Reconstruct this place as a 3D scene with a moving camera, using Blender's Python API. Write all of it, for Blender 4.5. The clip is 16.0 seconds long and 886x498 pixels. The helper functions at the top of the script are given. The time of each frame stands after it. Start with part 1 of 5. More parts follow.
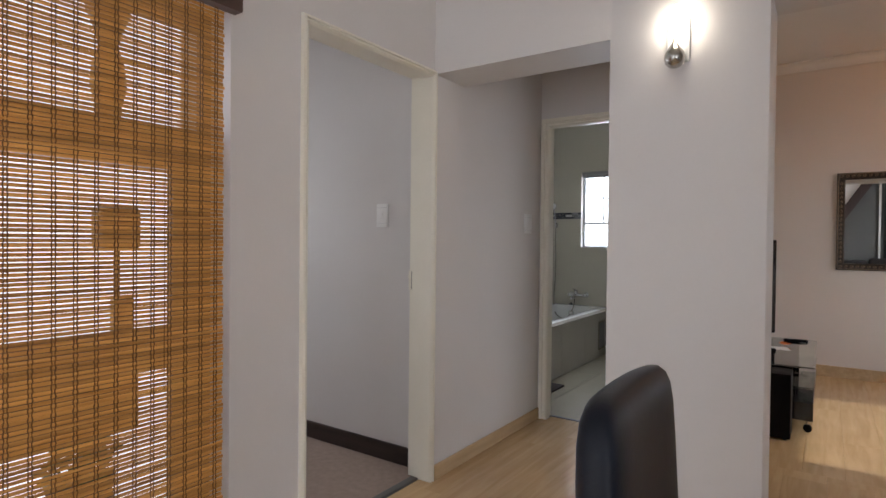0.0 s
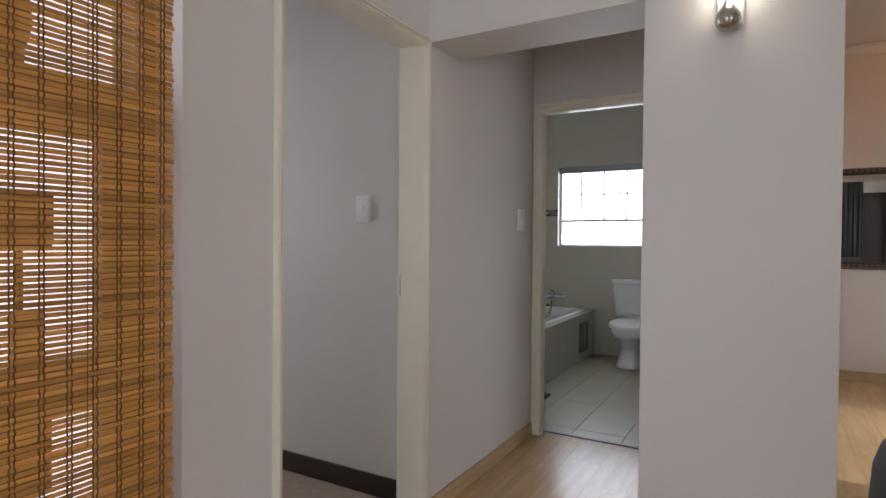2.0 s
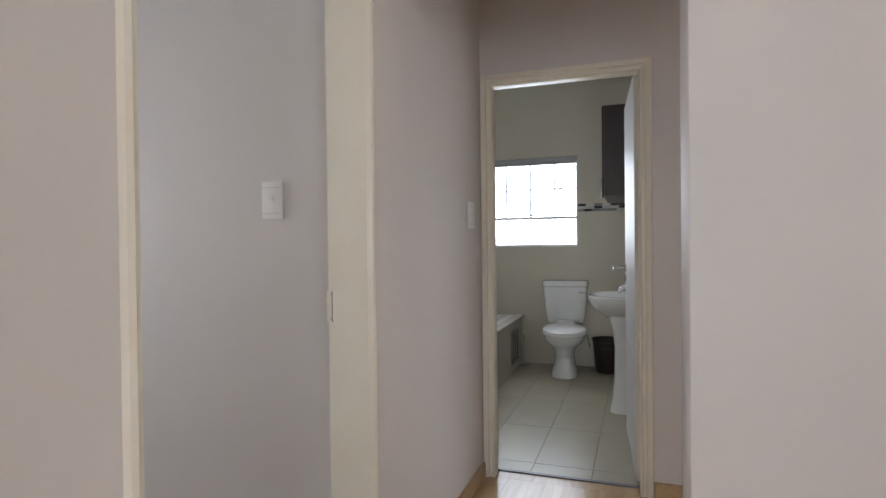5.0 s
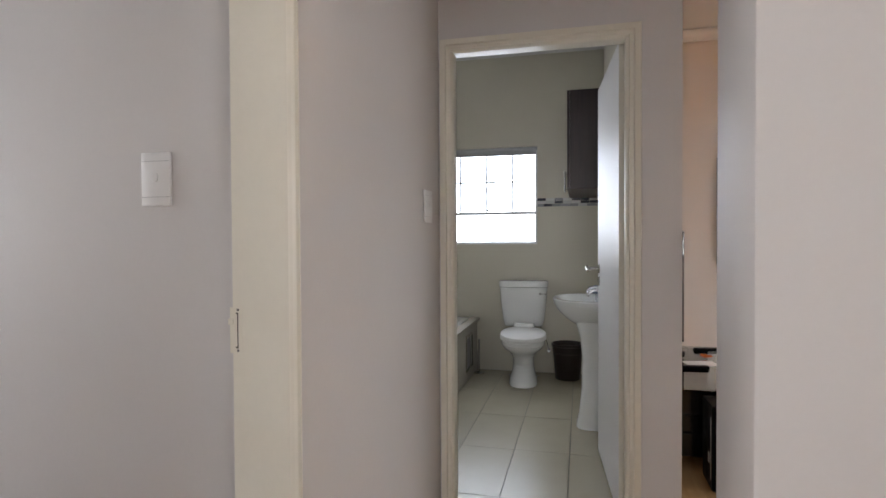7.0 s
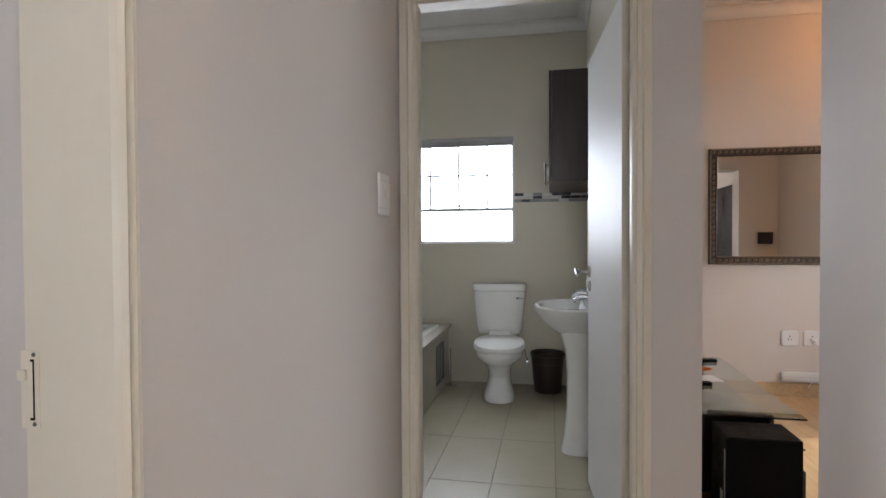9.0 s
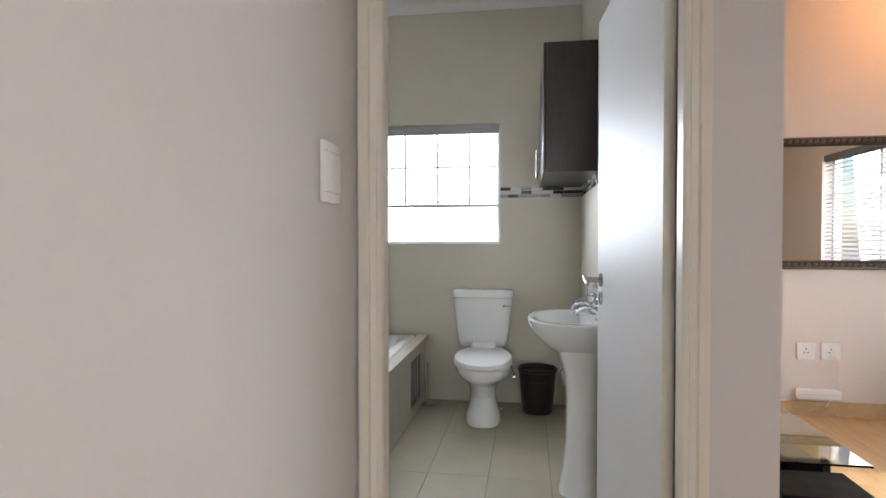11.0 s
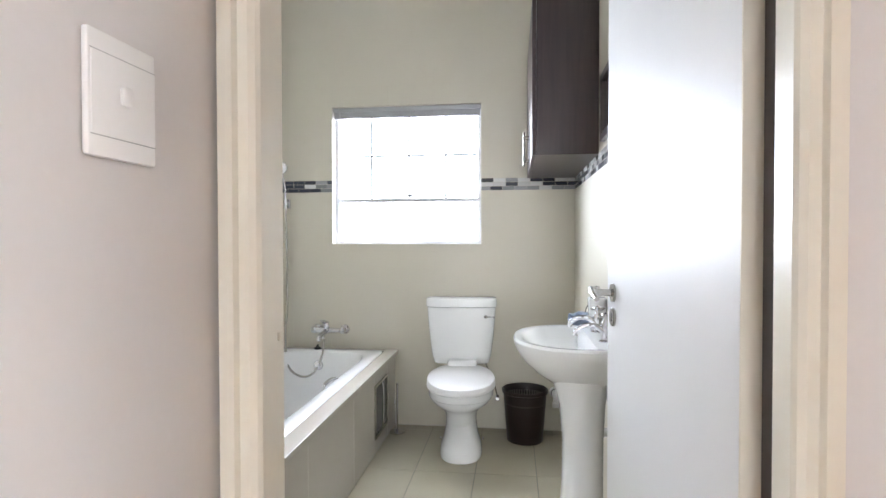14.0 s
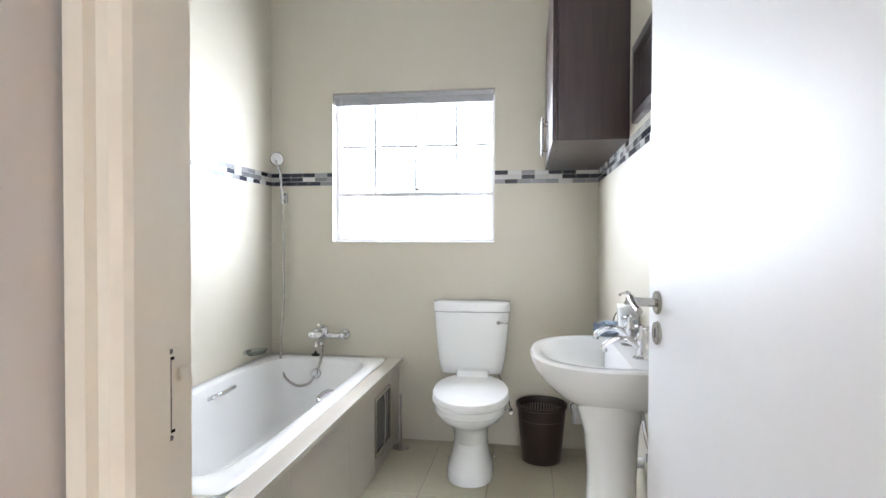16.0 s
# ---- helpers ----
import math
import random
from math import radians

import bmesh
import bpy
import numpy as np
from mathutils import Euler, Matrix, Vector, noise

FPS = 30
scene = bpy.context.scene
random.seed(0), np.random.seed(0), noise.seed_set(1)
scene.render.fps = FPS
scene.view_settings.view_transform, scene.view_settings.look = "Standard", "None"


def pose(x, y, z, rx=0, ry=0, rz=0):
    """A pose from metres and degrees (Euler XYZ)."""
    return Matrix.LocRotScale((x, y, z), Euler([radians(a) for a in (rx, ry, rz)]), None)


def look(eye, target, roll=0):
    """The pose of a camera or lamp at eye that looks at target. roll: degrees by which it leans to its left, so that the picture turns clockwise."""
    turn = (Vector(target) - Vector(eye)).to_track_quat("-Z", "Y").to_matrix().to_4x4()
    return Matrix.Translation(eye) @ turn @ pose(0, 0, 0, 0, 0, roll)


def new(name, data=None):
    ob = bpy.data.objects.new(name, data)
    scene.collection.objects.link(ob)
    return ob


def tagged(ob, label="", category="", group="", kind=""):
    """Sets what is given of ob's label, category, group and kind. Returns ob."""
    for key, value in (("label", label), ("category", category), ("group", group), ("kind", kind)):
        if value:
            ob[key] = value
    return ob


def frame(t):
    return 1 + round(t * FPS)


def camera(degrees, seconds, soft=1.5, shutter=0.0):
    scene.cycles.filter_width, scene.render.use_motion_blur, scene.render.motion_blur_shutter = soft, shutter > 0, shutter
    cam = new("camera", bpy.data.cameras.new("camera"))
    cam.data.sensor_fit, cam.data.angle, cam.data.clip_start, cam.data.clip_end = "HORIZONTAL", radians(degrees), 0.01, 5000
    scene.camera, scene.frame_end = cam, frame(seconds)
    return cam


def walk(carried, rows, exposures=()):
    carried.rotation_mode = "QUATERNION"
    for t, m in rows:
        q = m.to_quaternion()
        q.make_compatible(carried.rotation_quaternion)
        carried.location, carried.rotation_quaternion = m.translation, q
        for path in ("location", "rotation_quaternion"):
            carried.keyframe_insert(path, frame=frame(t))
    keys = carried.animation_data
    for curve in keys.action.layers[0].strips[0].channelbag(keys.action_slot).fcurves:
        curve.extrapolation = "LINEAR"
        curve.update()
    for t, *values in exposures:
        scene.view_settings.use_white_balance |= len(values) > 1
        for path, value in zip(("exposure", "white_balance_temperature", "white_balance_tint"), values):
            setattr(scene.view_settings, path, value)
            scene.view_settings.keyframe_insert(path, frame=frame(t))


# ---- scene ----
cam = camera(77.0, 16.0)
PATH = [
    (0, (1.581, -3.571, 1.227), (0.444, -1.926, 1.198), 0.6),
    (0.5, (1.485, -3.515, 1.214), (0.378, -1.85, 1.189), 0.6),
    (1, (1.387, -3.442, 1.211), (0.311, -1.757, 1.183), 0.5),
    (1.5, (1.28, -3.388, 1.214), (0.242, -1.679, 1.187), 0.4),
    (2, (1.199, -3.326, 1.216), (0.2, -1.594, 1.187), 0.5),
    (2.5, (1.111, -3.248, 1.211), (0.156, -1.491, 1.182), 0.4),
    (3, (1.004, -3.179, 1.216), (0.105, -1.392, 1.187), 0.1),
    (3.5, (0.907, -3.11, 1.239), (0.067, -1.295, 1.197), 0.3),
    (4, (0.827, -3.012, 1.216), (0.048, -1.17, 1.186), -0.2),
    (6.5, (0.564, -2.465, 1.215), (0.047, -0.534, 1.178), -0.2),
    (7, (0.526, -2.348, 1.217), (0.047, -0.407, 1.181), -0.3),
    (7.5, (0.501, -2.225, 1.215), (0.055, -0.276, 1.178), -0.3),
    (8, (0.485, -2.099, 1.221), (0.065, -0.144, 1.184), -0.2),
    (8.5, (0.475, -1.987, 1.22), (0.075, -0.028, 1.182), -0.3),
    (9, (0.448, -1.873, 1.21), (0.066, 0.089, 1.172), -0.3),
    (11.5, (0.346, -1.235, 1.205), (0.055, 0.743, 1.168), -0.1),
    (12, (0.345, -1.147, 1.197), (0.062, 0.833, 1.162), -0.2),
    (12.5, (0.338, -1.054, 1.187), (0.067, 0.927, 1.154), -0.0),
    (13, (0.344, -0.945, 1.198), (0.08, 1.037, 1.16), -0.1),
    (13.5, (0.347, -0.858, 1.197), (0.089, 1.125, 1.16), -0.1),
    (14, (0.354, -0.754, 1.199), (0.1, 1.23, 1.163), -0.1),
    (14.5, (0.354, -0.664, 1.198), (0.101, 1.32, 1.16), -0.0),
    (15, (0.361, -0.595, 1.198), (0.098, 1.388, 1.161), 0.1),
    (15.5, (0.367, -0.515, 1.193), (0.083, 1.465, 1.156), 0.1),
    (16, (0.345, -0.449, 1.188), (0.04, 1.527, 1.151), 0.2),
]
EXPOSURE = [(0, -0.14, 6350, 10), (1.5, -0.22, 6350, 10), (3, -0.32, 6400, 10), (4.2, -0.04, 6420, 9), (7, 0.20, 6500, 10), (9, 0.28, 6500, 10), (11.5, 0.95, 6420, 10), (13, 1.45, 6320, 10), (14.5, 1.70, 6320, 10), (16, 1.70, 6340, 10)]
walk(cam, [(t, look(eye, target, roll)) for t, eye, target, roll in PATH], EXPOSURE)

# ---- light ----
world = bpy.data.worlds.new("world")
scene.world = world
world.use_nodes = True
wn = world.node_tree
sky = wn.nodes.new("ShaderNodeTexSky")
sky.sky_type, sky.sun_disc = "NISHITA", False
sky.sun_elevation, sky.sun_rotation = radians(46), radians(80)
wn.links.new(sky.outputs[0], wn.nodes["Background"].inputs[0])
wn.nodes["Background"].inputs[1].default_value = 0.12


def lamp(name, kind, m, power, colour, **more):
    data = bpy.data.lights.new(name, kind)
    data.energy, data.color = power, colour
    if kind == "AREA":
        data.shape, data.size, data.size_y = "RECTANGLE", more["size"], more["size_y"]
    elif kind == "SUN":
        data.angle = radians(1.5)
    else:
        data.shadow_soft_size = more["size"]
    ob = new(name, data)
    ob.matrix_world = m
    return ob


lamp("sun", "SUN", look((9, 1.3, 7.6), (1.9, 0.9, 0.9)), 2.4, (1, 0.95, 0.87))
# sky light in the window openings
lamp("sky_bathroom", "AREA", look((-0.335, 3.02, 1.62), (-0.335, 0, 1.45)), 20.5, (0.82, 0.868, 1.0), size=1.0, size_y=0.95)
lamp("sky_patio", "AREA", look((-0.46, -3.20, 1.15), (3, -3.20, 1.15)), 24, (0.96, 0.90, 1.0), size=1.92, size_y=2.5)
lamp("sky_living", "AREA", look((3.85, 1.1, 1.5), (0, 1.1, 1.2)), 29, (0.95, 0.95, 1.0), size=1.7, size_y=1.3)
# fill through an added, unseen east opening, brightens left wall and blind
lamp("fill_dining", "AREA", look((3.85, -4.75, 1.25), (0, -4.2, 0.9)), 37, (0.965, 0.945, 1.0), size=1.7, size_y=1.9)
# fill from an added, unseen south opening, lifts the surfaces facing it
lamp("fill_south", "AREA", look((0.85, -6.5, 1.25), (0.85, 0, 1.25)), 25, (0.955, 0.945, 1.0), size=1.6, size_y=1.9)
# fill behind an added bedroom window that stays out of view
lamp("fill_bedroom", "AREA", look((-3.35, -1.67, 1.5), (0, -1.7, 1.0)), 20, (0.97, 0.96, 1.0), size=0.8, size_y=1.2)


# ---- materials ----
def material(name, base, rough=0.5, metal=0.0, vary=0.06, scale=6.0, bump=0.0, fine=120.0, random_piece=0.0, coat=0.0, spec=0.5):
    m = bpy.data.materials.new(name)
    m.use_nodes = True
    t = m.node_tree
    b = t.nodes["Principled BSDF"]
    b.inputs["Roughness"].default_value, b.inputs["Metallic"].default_value = rough, metal
    b.inputs["Coat Weight"].default_value = coat
    b.inputs["Specular IOR Level"].default_value = spec
    co = t.nodes.new("ShaderNodeTexCoord")
    n1 = t.nodes.new("ShaderNodeTexNoise")
    n1.inputs["Scale"].default_value, n1.inputs["Detail"].default_value = scale, 4
    n2 = t.nodes.new("ShaderNodeTexNoise")
    n2.inputs["Scale"].default_value, n2.inputs["Detail"].default_value = fine, 2
    geo = t.nodes.new("ShaderNodeNewGeometry")
    for n in (n1, n2):
        t.links.new(geo.outputs["Position"], n.inputs["Vector"])
    mixer = t.nodes.new("ShaderNodeMath")
    mixer.operation = "MULTIPLY_ADD"
    t.links.new(n2.outputs[0], mixer.inputs[0])
    mixer.inputs[1].default_value = 0.35
    t.links.new(n1.outputs[0], mixer.inputs[2])
    ramp = t.nodes.new("ShaderNodeMapRange")
    t.links.new(mixer.outputs[0], ramp.inputs[0])
    ramp.inputs[1].default_value, ramp.inputs[2].default_value = 0.4, 0.95
    ramp.inputs[3].default_value, ramp.inputs[4].default_value = 1 - vary, 1 + vary
    value = ramp.outputs[0]
    if random_piece:
        info = t.nodes.new("ShaderNodeObjectInfo")
        r2 = t.nodes.new("ShaderNodeMapRange")
        t.links.new(info.outputs["Random"], r2.inputs[0])
        r2.inputs[3].default_value, r2.inputs[4].default_value = 1 - random_piece, 1 + random_piece
        mul = t.nodes.new("ShaderNodeMath")
        mul.operation = "MULTIPLY"
        t.links.new(value, mul.inputs[0])
        t.links.new(r2.outputs[0], mul.inputs[1])
        value = mul.outputs[0]
    hsv = t.nodes.new("ShaderNodeHueSaturation")
    hsv.inputs["Color"].default_value = (*base, 1)
    t.links.new(value, hsv.inputs["Value"])
    t.links.new(hsv.outputs[0], b.inputs["Base Color"])
    if rough < 0.5:
        rough_vary = 0.0
    else:
        rough_vary = 0.15
    rr = t.nodes.new("ShaderNodeMapRange")
    t.links.new(n1.outputs[0], rr.inputs[0])
    rr.inputs[1].default_value, rr.inputs[2].default_value = 0.3, 0.7
    rr.inputs[3].default_value, rr.inputs[4].default_value = rough * (1 - rough_vary), min(1, rough * (1 + rough_vary))
    t.links.new(rr.outputs[0], b.inputs["Roughness"])
    if bump:
        bm_ = t.nodes.new("ShaderNodeBump")
        bm_.inputs["Strength"].default_value, bm_.inputs["Distance"].default_value = bump, 0.002
        t.links.new(mixer.outputs[0], bm_.inputs["Height"])
        t.links.new(bm_.outputs[0], b.inputs["Normal"])
    return m


def wood(name, dark, light, rough, stretch=(14, 1.2, 14), random_piece=0.08, coat=0.0):
    m = material(name, light, rough, vary=0.04, random_piece=random_piece, coat=coat)
    t = m.node_tree
    hsv = next(n for n in t.nodes if n.type == "HUE_SAT")
    geo = next(n for n in t.nodes if n.type == "NEW_GEOMETRY")
    info = t.nodes.new("ShaderNodeObjectInfo")
    shift = t.nodes.new("ShaderNodeVectorMath")
    shift.operation = "MULTIPLY_ADD"
    mp = t.nodes.new("ShaderNodeMapping")
    mp.inputs["Scale"].default_value = stretch
    t.links.new(geo.outputs["Position"], mp.inputs[0])
    add = t.nodes.new("ShaderNodeVectorMath")
    add.operation = "ADD"
    sc = t.nodes.new("ShaderNodeVectorMath")
    sc.operation = "SCALE"
    sc.inputs[0].default_value = (37, 11, 5)
    t.links.new(info.outputs["Random"], sc.inputs["Scale"])
    t.links.new(mp.outputs[0], add.inputs[0])
    t.links.new(sc.outputs[0], add.inputs[1])
    n = t.nodes.new("ShaderNodeTexNoise")
    n.inputs["Scale"].default_value, n.inputs["Detail"].default_value, n.inputs["Distortion"].default_value = 1.6, 6, 0.6
    t.links.new(add.outputs[0], n.inputs["Vector"])
    cr = t.nodes.new("ShaderNodeValToRGB")
    cr.color_ramp.elements[0].position, cr.color_ramp.elements[1].position = 0.32, 0.68
    cr.color_ramp.elements[0].color, cr.color_ramp.elements[1].color = (*dark, 1), (*light, 1)
    t.links.new(n.outputs[0], cr.inputs[0])
    t.links.new(cr.outputs[0], hsv.inputs["Color"])
    return m


WALL = material("painted_plaster", (0.68, 0.658, 0.645), 0.55, vary=0.025, scale=1.8, bump=0.12, fine=90)
WALL_LIVING = material("painted_plaster_living", (0.71, 0.655, 0.605), 0.7, vary=0.025, scale=1.8, bump=0.12, fine=90)
CEIL = material("ceiling_paint", (0.76, 0.75, 0.73), 0.8, vary=0.02, scale=2.5)
GLOSS_CREAM = material("cream_gloss_enamel", (0.79, 0.755, 0.655), 0.3, vary=0.03, scale=5, bump=0.08, fine=60)
DOOR_PAINT = material("white_semi_gloss_paint", (0.78, 0.785, 0.785), 0.47, vary=0.015, scale=3, bump=0.05, fine=200)
TILE_WALL = material("glazed_beige_wall_tile", (0.605, 0.570, 0.470), 0.36, vary=0.02, scale=2, random_piece=0.003)
TILE_FLOOR = material("glazed_cream_floor_tile", (0.43, 0.395, 0.295), 0.26, vary=0.035, scale=5, random_piece=0.012)
GROUT = material("grey_beige_grout", (0.20, 0.19, 0.165), 0.85, vary=0.1, scale=20)
GROUT_WALL = material("beige_wall_grout", (0.53, 0.50, 0.42), 0.36, vary=0.03, scale=20)
TILE_TUB = material("glazed_greige_tile", (0.50, 0.462, 0.40), 0.26, vary=0.03, scale=4)
MOS_DARK = material("slate_glass_mosaic", (0.035, 0.04, 0.055), 0.18, vary=0.2, random_piece=0.4)
MOS_MID = material("grey_glass_mosaic", (0.25, 0.255, 0.26), 0.2, vary=0.1, random_piece=0.25)
MOS_LIGHT = material("pale_glass_mosaic", (0.60, 0.60, 0.58), 0.2, vary=0.06, random_piece=0.15)
PORCELAIN = material("white_glazed_porcelain", (0.80, 0.81, 0.80), 0.12, vary=0.012, scale=3, coat=0.3)
ACRYLIC = material("white_acrylic", (0.80, 0.80, 0.78), 0.16, vary=0.012, scale=3, coat=0.2)
PLASTIC_W = material("white_plastic", (0.84, 0.84, 0.83), 0.28, vary=0.015, scale=12)
CHROME = material("chrome", (0.66, 0.66, 0.68), 0.08, 1.0, vary=0.03, scale=30)
STEEL = material("brushed_nickel", (0.46, 0.45, 0.42), 0.24, 1.0, vary=0.08, scale=40)
CAB = wood("dark_mahogany_veneer", (0.030, 0.018, 0.018), (0.046, 0.027, 0.027), 0.3, (30, 30, 2), 0.05)
LAMINATE = wood("beech_laminate", (0.50, 0.328, 0.158), (0.60, 0.415, 0.22), 0.2, (16, 1.3, 16), 0.035)
SKIRT = wood("beech_skirting", (0.48, 0.33, 0.18), (0.58, 0.42, 0.245), 0.4, (16, 1.3, 16), 0.04)
SKIRT_DARK = wood("dark_stained_skirting", (0.020, 0.012, 0.010), (0.045, 0.027, 0.022), 0.4, (2, 16, 16), 0.04)
CARPET = material("taupe_carpet", (0.34, 0.26, 0.215), 0.95, vary=0.16, scale=30, bump=0.8, fine=500)
LEATHER = material("black_faux_leather", (0.006, 0.008, 0.014), 0.45, spec=0.22, vary=0.15, scale=12, bump=0.35, fine=260)
BLACK = material("black_plastic", (0.004, 0.004, 0.0045), 0.5, spec=0.08, vary=0.15, scale=14)
BLACK_GLOSS = material("black_gloss", (0.008, 0.008, 0.010), 0.1, vary=0.1, scale=8)
WICKER = material("dark_brown_plastic", (0.024, 0.014, 0.012), 0.35, vary=0.15, scale=25)
GILT = material("antique_silver_gilt", (0.27, 0.205, 0.14), 0.34, 0.7, vary=0.35, scale=45, bump=0.8, fine=180)
GILT_DARK = material("tarnished_silver_gilt", (0.06, 0.05, 0.04), 0.5, 0.4, vary=0.3, scale=45)
RUBBER = material("black_rubber", (0.012, 0.012, 0.012), 0.6, vary=0.1)
CORD = material("dark_brown_cord", (0.16, 0.075, 0.020), 0.8, vary=0.2, scale=60)
FRAME_DARK = material("brown_painted_steel", (0.15, 0.088, 0.045), 0.4, vary=0.1)
RAIL = wood("brown_stained_rail", (0.045, 0.022, 0.016), (0.085, 0.042, 0.030), 0.35, (16, 1.3, 16), 0.03)
STEEL_WHITE = material("white_painted_steel", (0.70, 0.70, 0.70), 0.35, vary=0.03)
# white window bars, coloured grey for their shaded, backlit side
BAR_GREY = material("backlit_grey_steel", (0.42, 0.43, 0.43), 0.5, vary=0.08)
RAIL_GREY = material("grey_aluminium", (0.42, 0.42, 0.43), 0.4, 0.2, vary=0.05)
CLOTH_BLUE = material("blue_grey_towelling", (0.26, 0.31, 0.40), 0.95, vary=0.2, scale=60, bump=0.9, fine=300)
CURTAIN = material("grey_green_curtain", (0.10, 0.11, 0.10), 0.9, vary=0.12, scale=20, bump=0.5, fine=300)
ORANGE = material("orange_silk_petals", (0.75, 0.19, 0.03), 0.6, vary=0.3, scale=60)
PAPER = material("white_paper", (0.75, 0.75, 0.73), 0.7, vary=0.03)
MAT_BROWN = material("dark_brown_bath_mat", (0.045, 0.030, 0.025), 0.95, vary=0.25, scale=60, bump=0.9, fine=400)
GROUND = material("garden_paving", (0.30, 0.27, 0.24), 0.9, vary=0.2, scale=3, bump=0.4)
CLAY = material("dark_fired_clay", (0.09, 0.055, 0.04), 0.8, vary=0.15, scale=12, bump=0.4)
LEAF = material("green_leaf", (0.05, 0.085, 0.03), 0.5, vary=0.2, scale=20, random_piece=0.25)
# low light at the far dining wall, put into its colour
DIM_WALL = material("dim_grey_wall", (0.085, 0.09, 0.09), 0.7, vary=0.04, scale=2, bump=0.1)
SOFA = material("charcoal_upholstery", (0.014, 0.014, 0.016), 0.8, vary=0.2, scale=20, bump=0.5, fine=300)
TRIM_METAL = material("dull_grey_metal_trim", (0.16, 0.155, 0.15), 0.4, 0.7, vary=0.1)


def see_through(name, base, weight, rough=0.55):
    """Thin backlit fibre: part of the light comes through."""
    m = wood(name, base[0], base[1], rough, (20, 2, 60), 0.22)
    t = m.node_tree
    b = t.nodes["Principled BSDF"]
    tr = t.nodes.new("ShaderNodeBsdfTranslucent")
    hsv = next(n for n in t.nodes if n.type == "HUE_SAT")
    t.links.new(hsv.outputs[0], tr.inputs[0])
    mx = t.nodes.new("ShaderNodeMixShader")
    mx.inputs[0].default_value = weight
    t.links.new(b.outputs[0], mx.inputs[1])
    t.links.new(tr.outputs[0], mx.inputs[2])
    t.links.new(mx.outputs[0], t.nodes["Material Output"].inputs[0])
    return m


BAMBOO = see_through("honey_bamboo", ((0.40, 0.180, 0.036), (0.65, 0.325, 0.078)), 0.08)
SLAT_WHITE = see_through("white_blind_slat", ((0.52, 0.52, 0.53), (0.58, 0.58, 0.59)), 0.03, 0.4)


def glass_material(name, tint=(0.9, 0.95, 0.93), rough=0.0, alpha=0.12):
    m = bpy.data.materials.new(name)
    m.use_nodes = True
    t = m.node_tree
    b = t.nodes["Principled BSDF"]
    b.inputs["Base Color"].default_value = (*tint, 1)
    b.inputs["Roughness"].default_value = rough
    b.inputs["Transmission Weight"].default_value = 1.0
    b.inputs["IOR"].default_value = 1.1 if alpha < 0.2 else 1.45
    return m


PANE = glass_material("clear_pane", (0.97, 0.99, 0.98))
GLASS_TOP = glass_material("smoked_glass", (0.72, 0.80, 0.78), 0.0, 0.5)
MIRROR = material("mirror_silver", (0.86, 0.87, 0.86), 0.0, 1.0, vary=0.0)


def glow(name, colour, power):
    m = bpy.data.materials.new(name)
    m.use_nodes = True
    b = m.node_tree.nodes["Principled BSDF"]
    b.inputs["Base Color"].default_value = (0.85, 0.84, 0.8, 1)
    b.inputs["Emission Color"].default_value = (*colour, 1)
    b.inputs["Emission Strength"].default_value = power
    return m


LAMP_GLASS = glow("lit_opal_glass", (1.0, 0.88, 0.72), 26)
CEILING_LAMP = glow("warm_ceiling_bulb", (1.0, 0.46, 0.19), 70)


# ---- mesh helpers ----
def link(name, bm, mat, parent=None, label="", smooth=False, category="", group="", kind=""):
    bmesh.ops.recalc_face_normals(bm, faces=bm.faces[:])
    me = bpy.data.meshes.new(name)
    bm.to_mesh(me)
    bm.free()
    if smooth:
        for p in me.polygons:
            p.use_smooth = True
        me.set_sharp_from_angle(angle=radians(42))
    me.materials.append(mat)
    ob = new(name, me)
    if parent:
        ob.parent = parent
    return tagged(ob, label, category, group, kind)


def part(name, bm, mat, parent, label="", smooth=True):
    return link(name, bm, mat, parent, label, smooth)


def thing(name, at, label, category, group="", kind=""):
    ob = new(name)
    ob.empty_display_size = 0.05
    ob.location = at
    return tagged(ob, label, category, group, kind)


def box(x0, x1, y0, y1, z0, z1, bevel=0.0, bm=None, m=None, seg=2):
    one = bmesh.new()
    bmesh.ops.create_cube(one, size=1, matrix=Matrix.Translation(((x0 + x1) / 2, (y0 + y1) / 2, (z0 + z1) / 2)) @ Matrix.Diagonal((abs(x1 - x0), abs(y1 - y0), abs(z1 - z0), 1)))
    if bevel:
        bmesh.ops.bevel(one, geom=one.edges[:], offset=bevel, segments=seg, profile=0.5, affect="EDGES")
    if m:
        bmesh.ops.transform(one, matrix=m, verts=one.verts)
    if bm is None:
        return one
    return join(bm, one)


def join(bm, one):
    me = bpy.data.meshes.new("tmp")
    one.to_mesh(me)
    one.free()
    bm.from_mesh(me)
    bpy.data.meshes.remove(me)
    return bm


def boxes(*rows, bevel=0.0):
    bm = bmesh.new()
    for r in rows:
        box(*r, bevel=bevel, bm=bm)
    return bm


def rounded(cx, cy, z, rx, ry, n=40, power=2.0, tilt=0.0):
    """One ring of a rounded outline at height z."""
    out = []
    for i in range(n):
        a = 2 * math.pi * i / n
        c, s = math.cos(a), math.sin(a)
        x = math.copysign(abs(c) ** (2 / power), c) * rx
        y = math.copysign(abs(s) ** (2 / power), s) * ry
        out.append(Vector((cx + x, cy + y, z + tilt * y)))
    return out


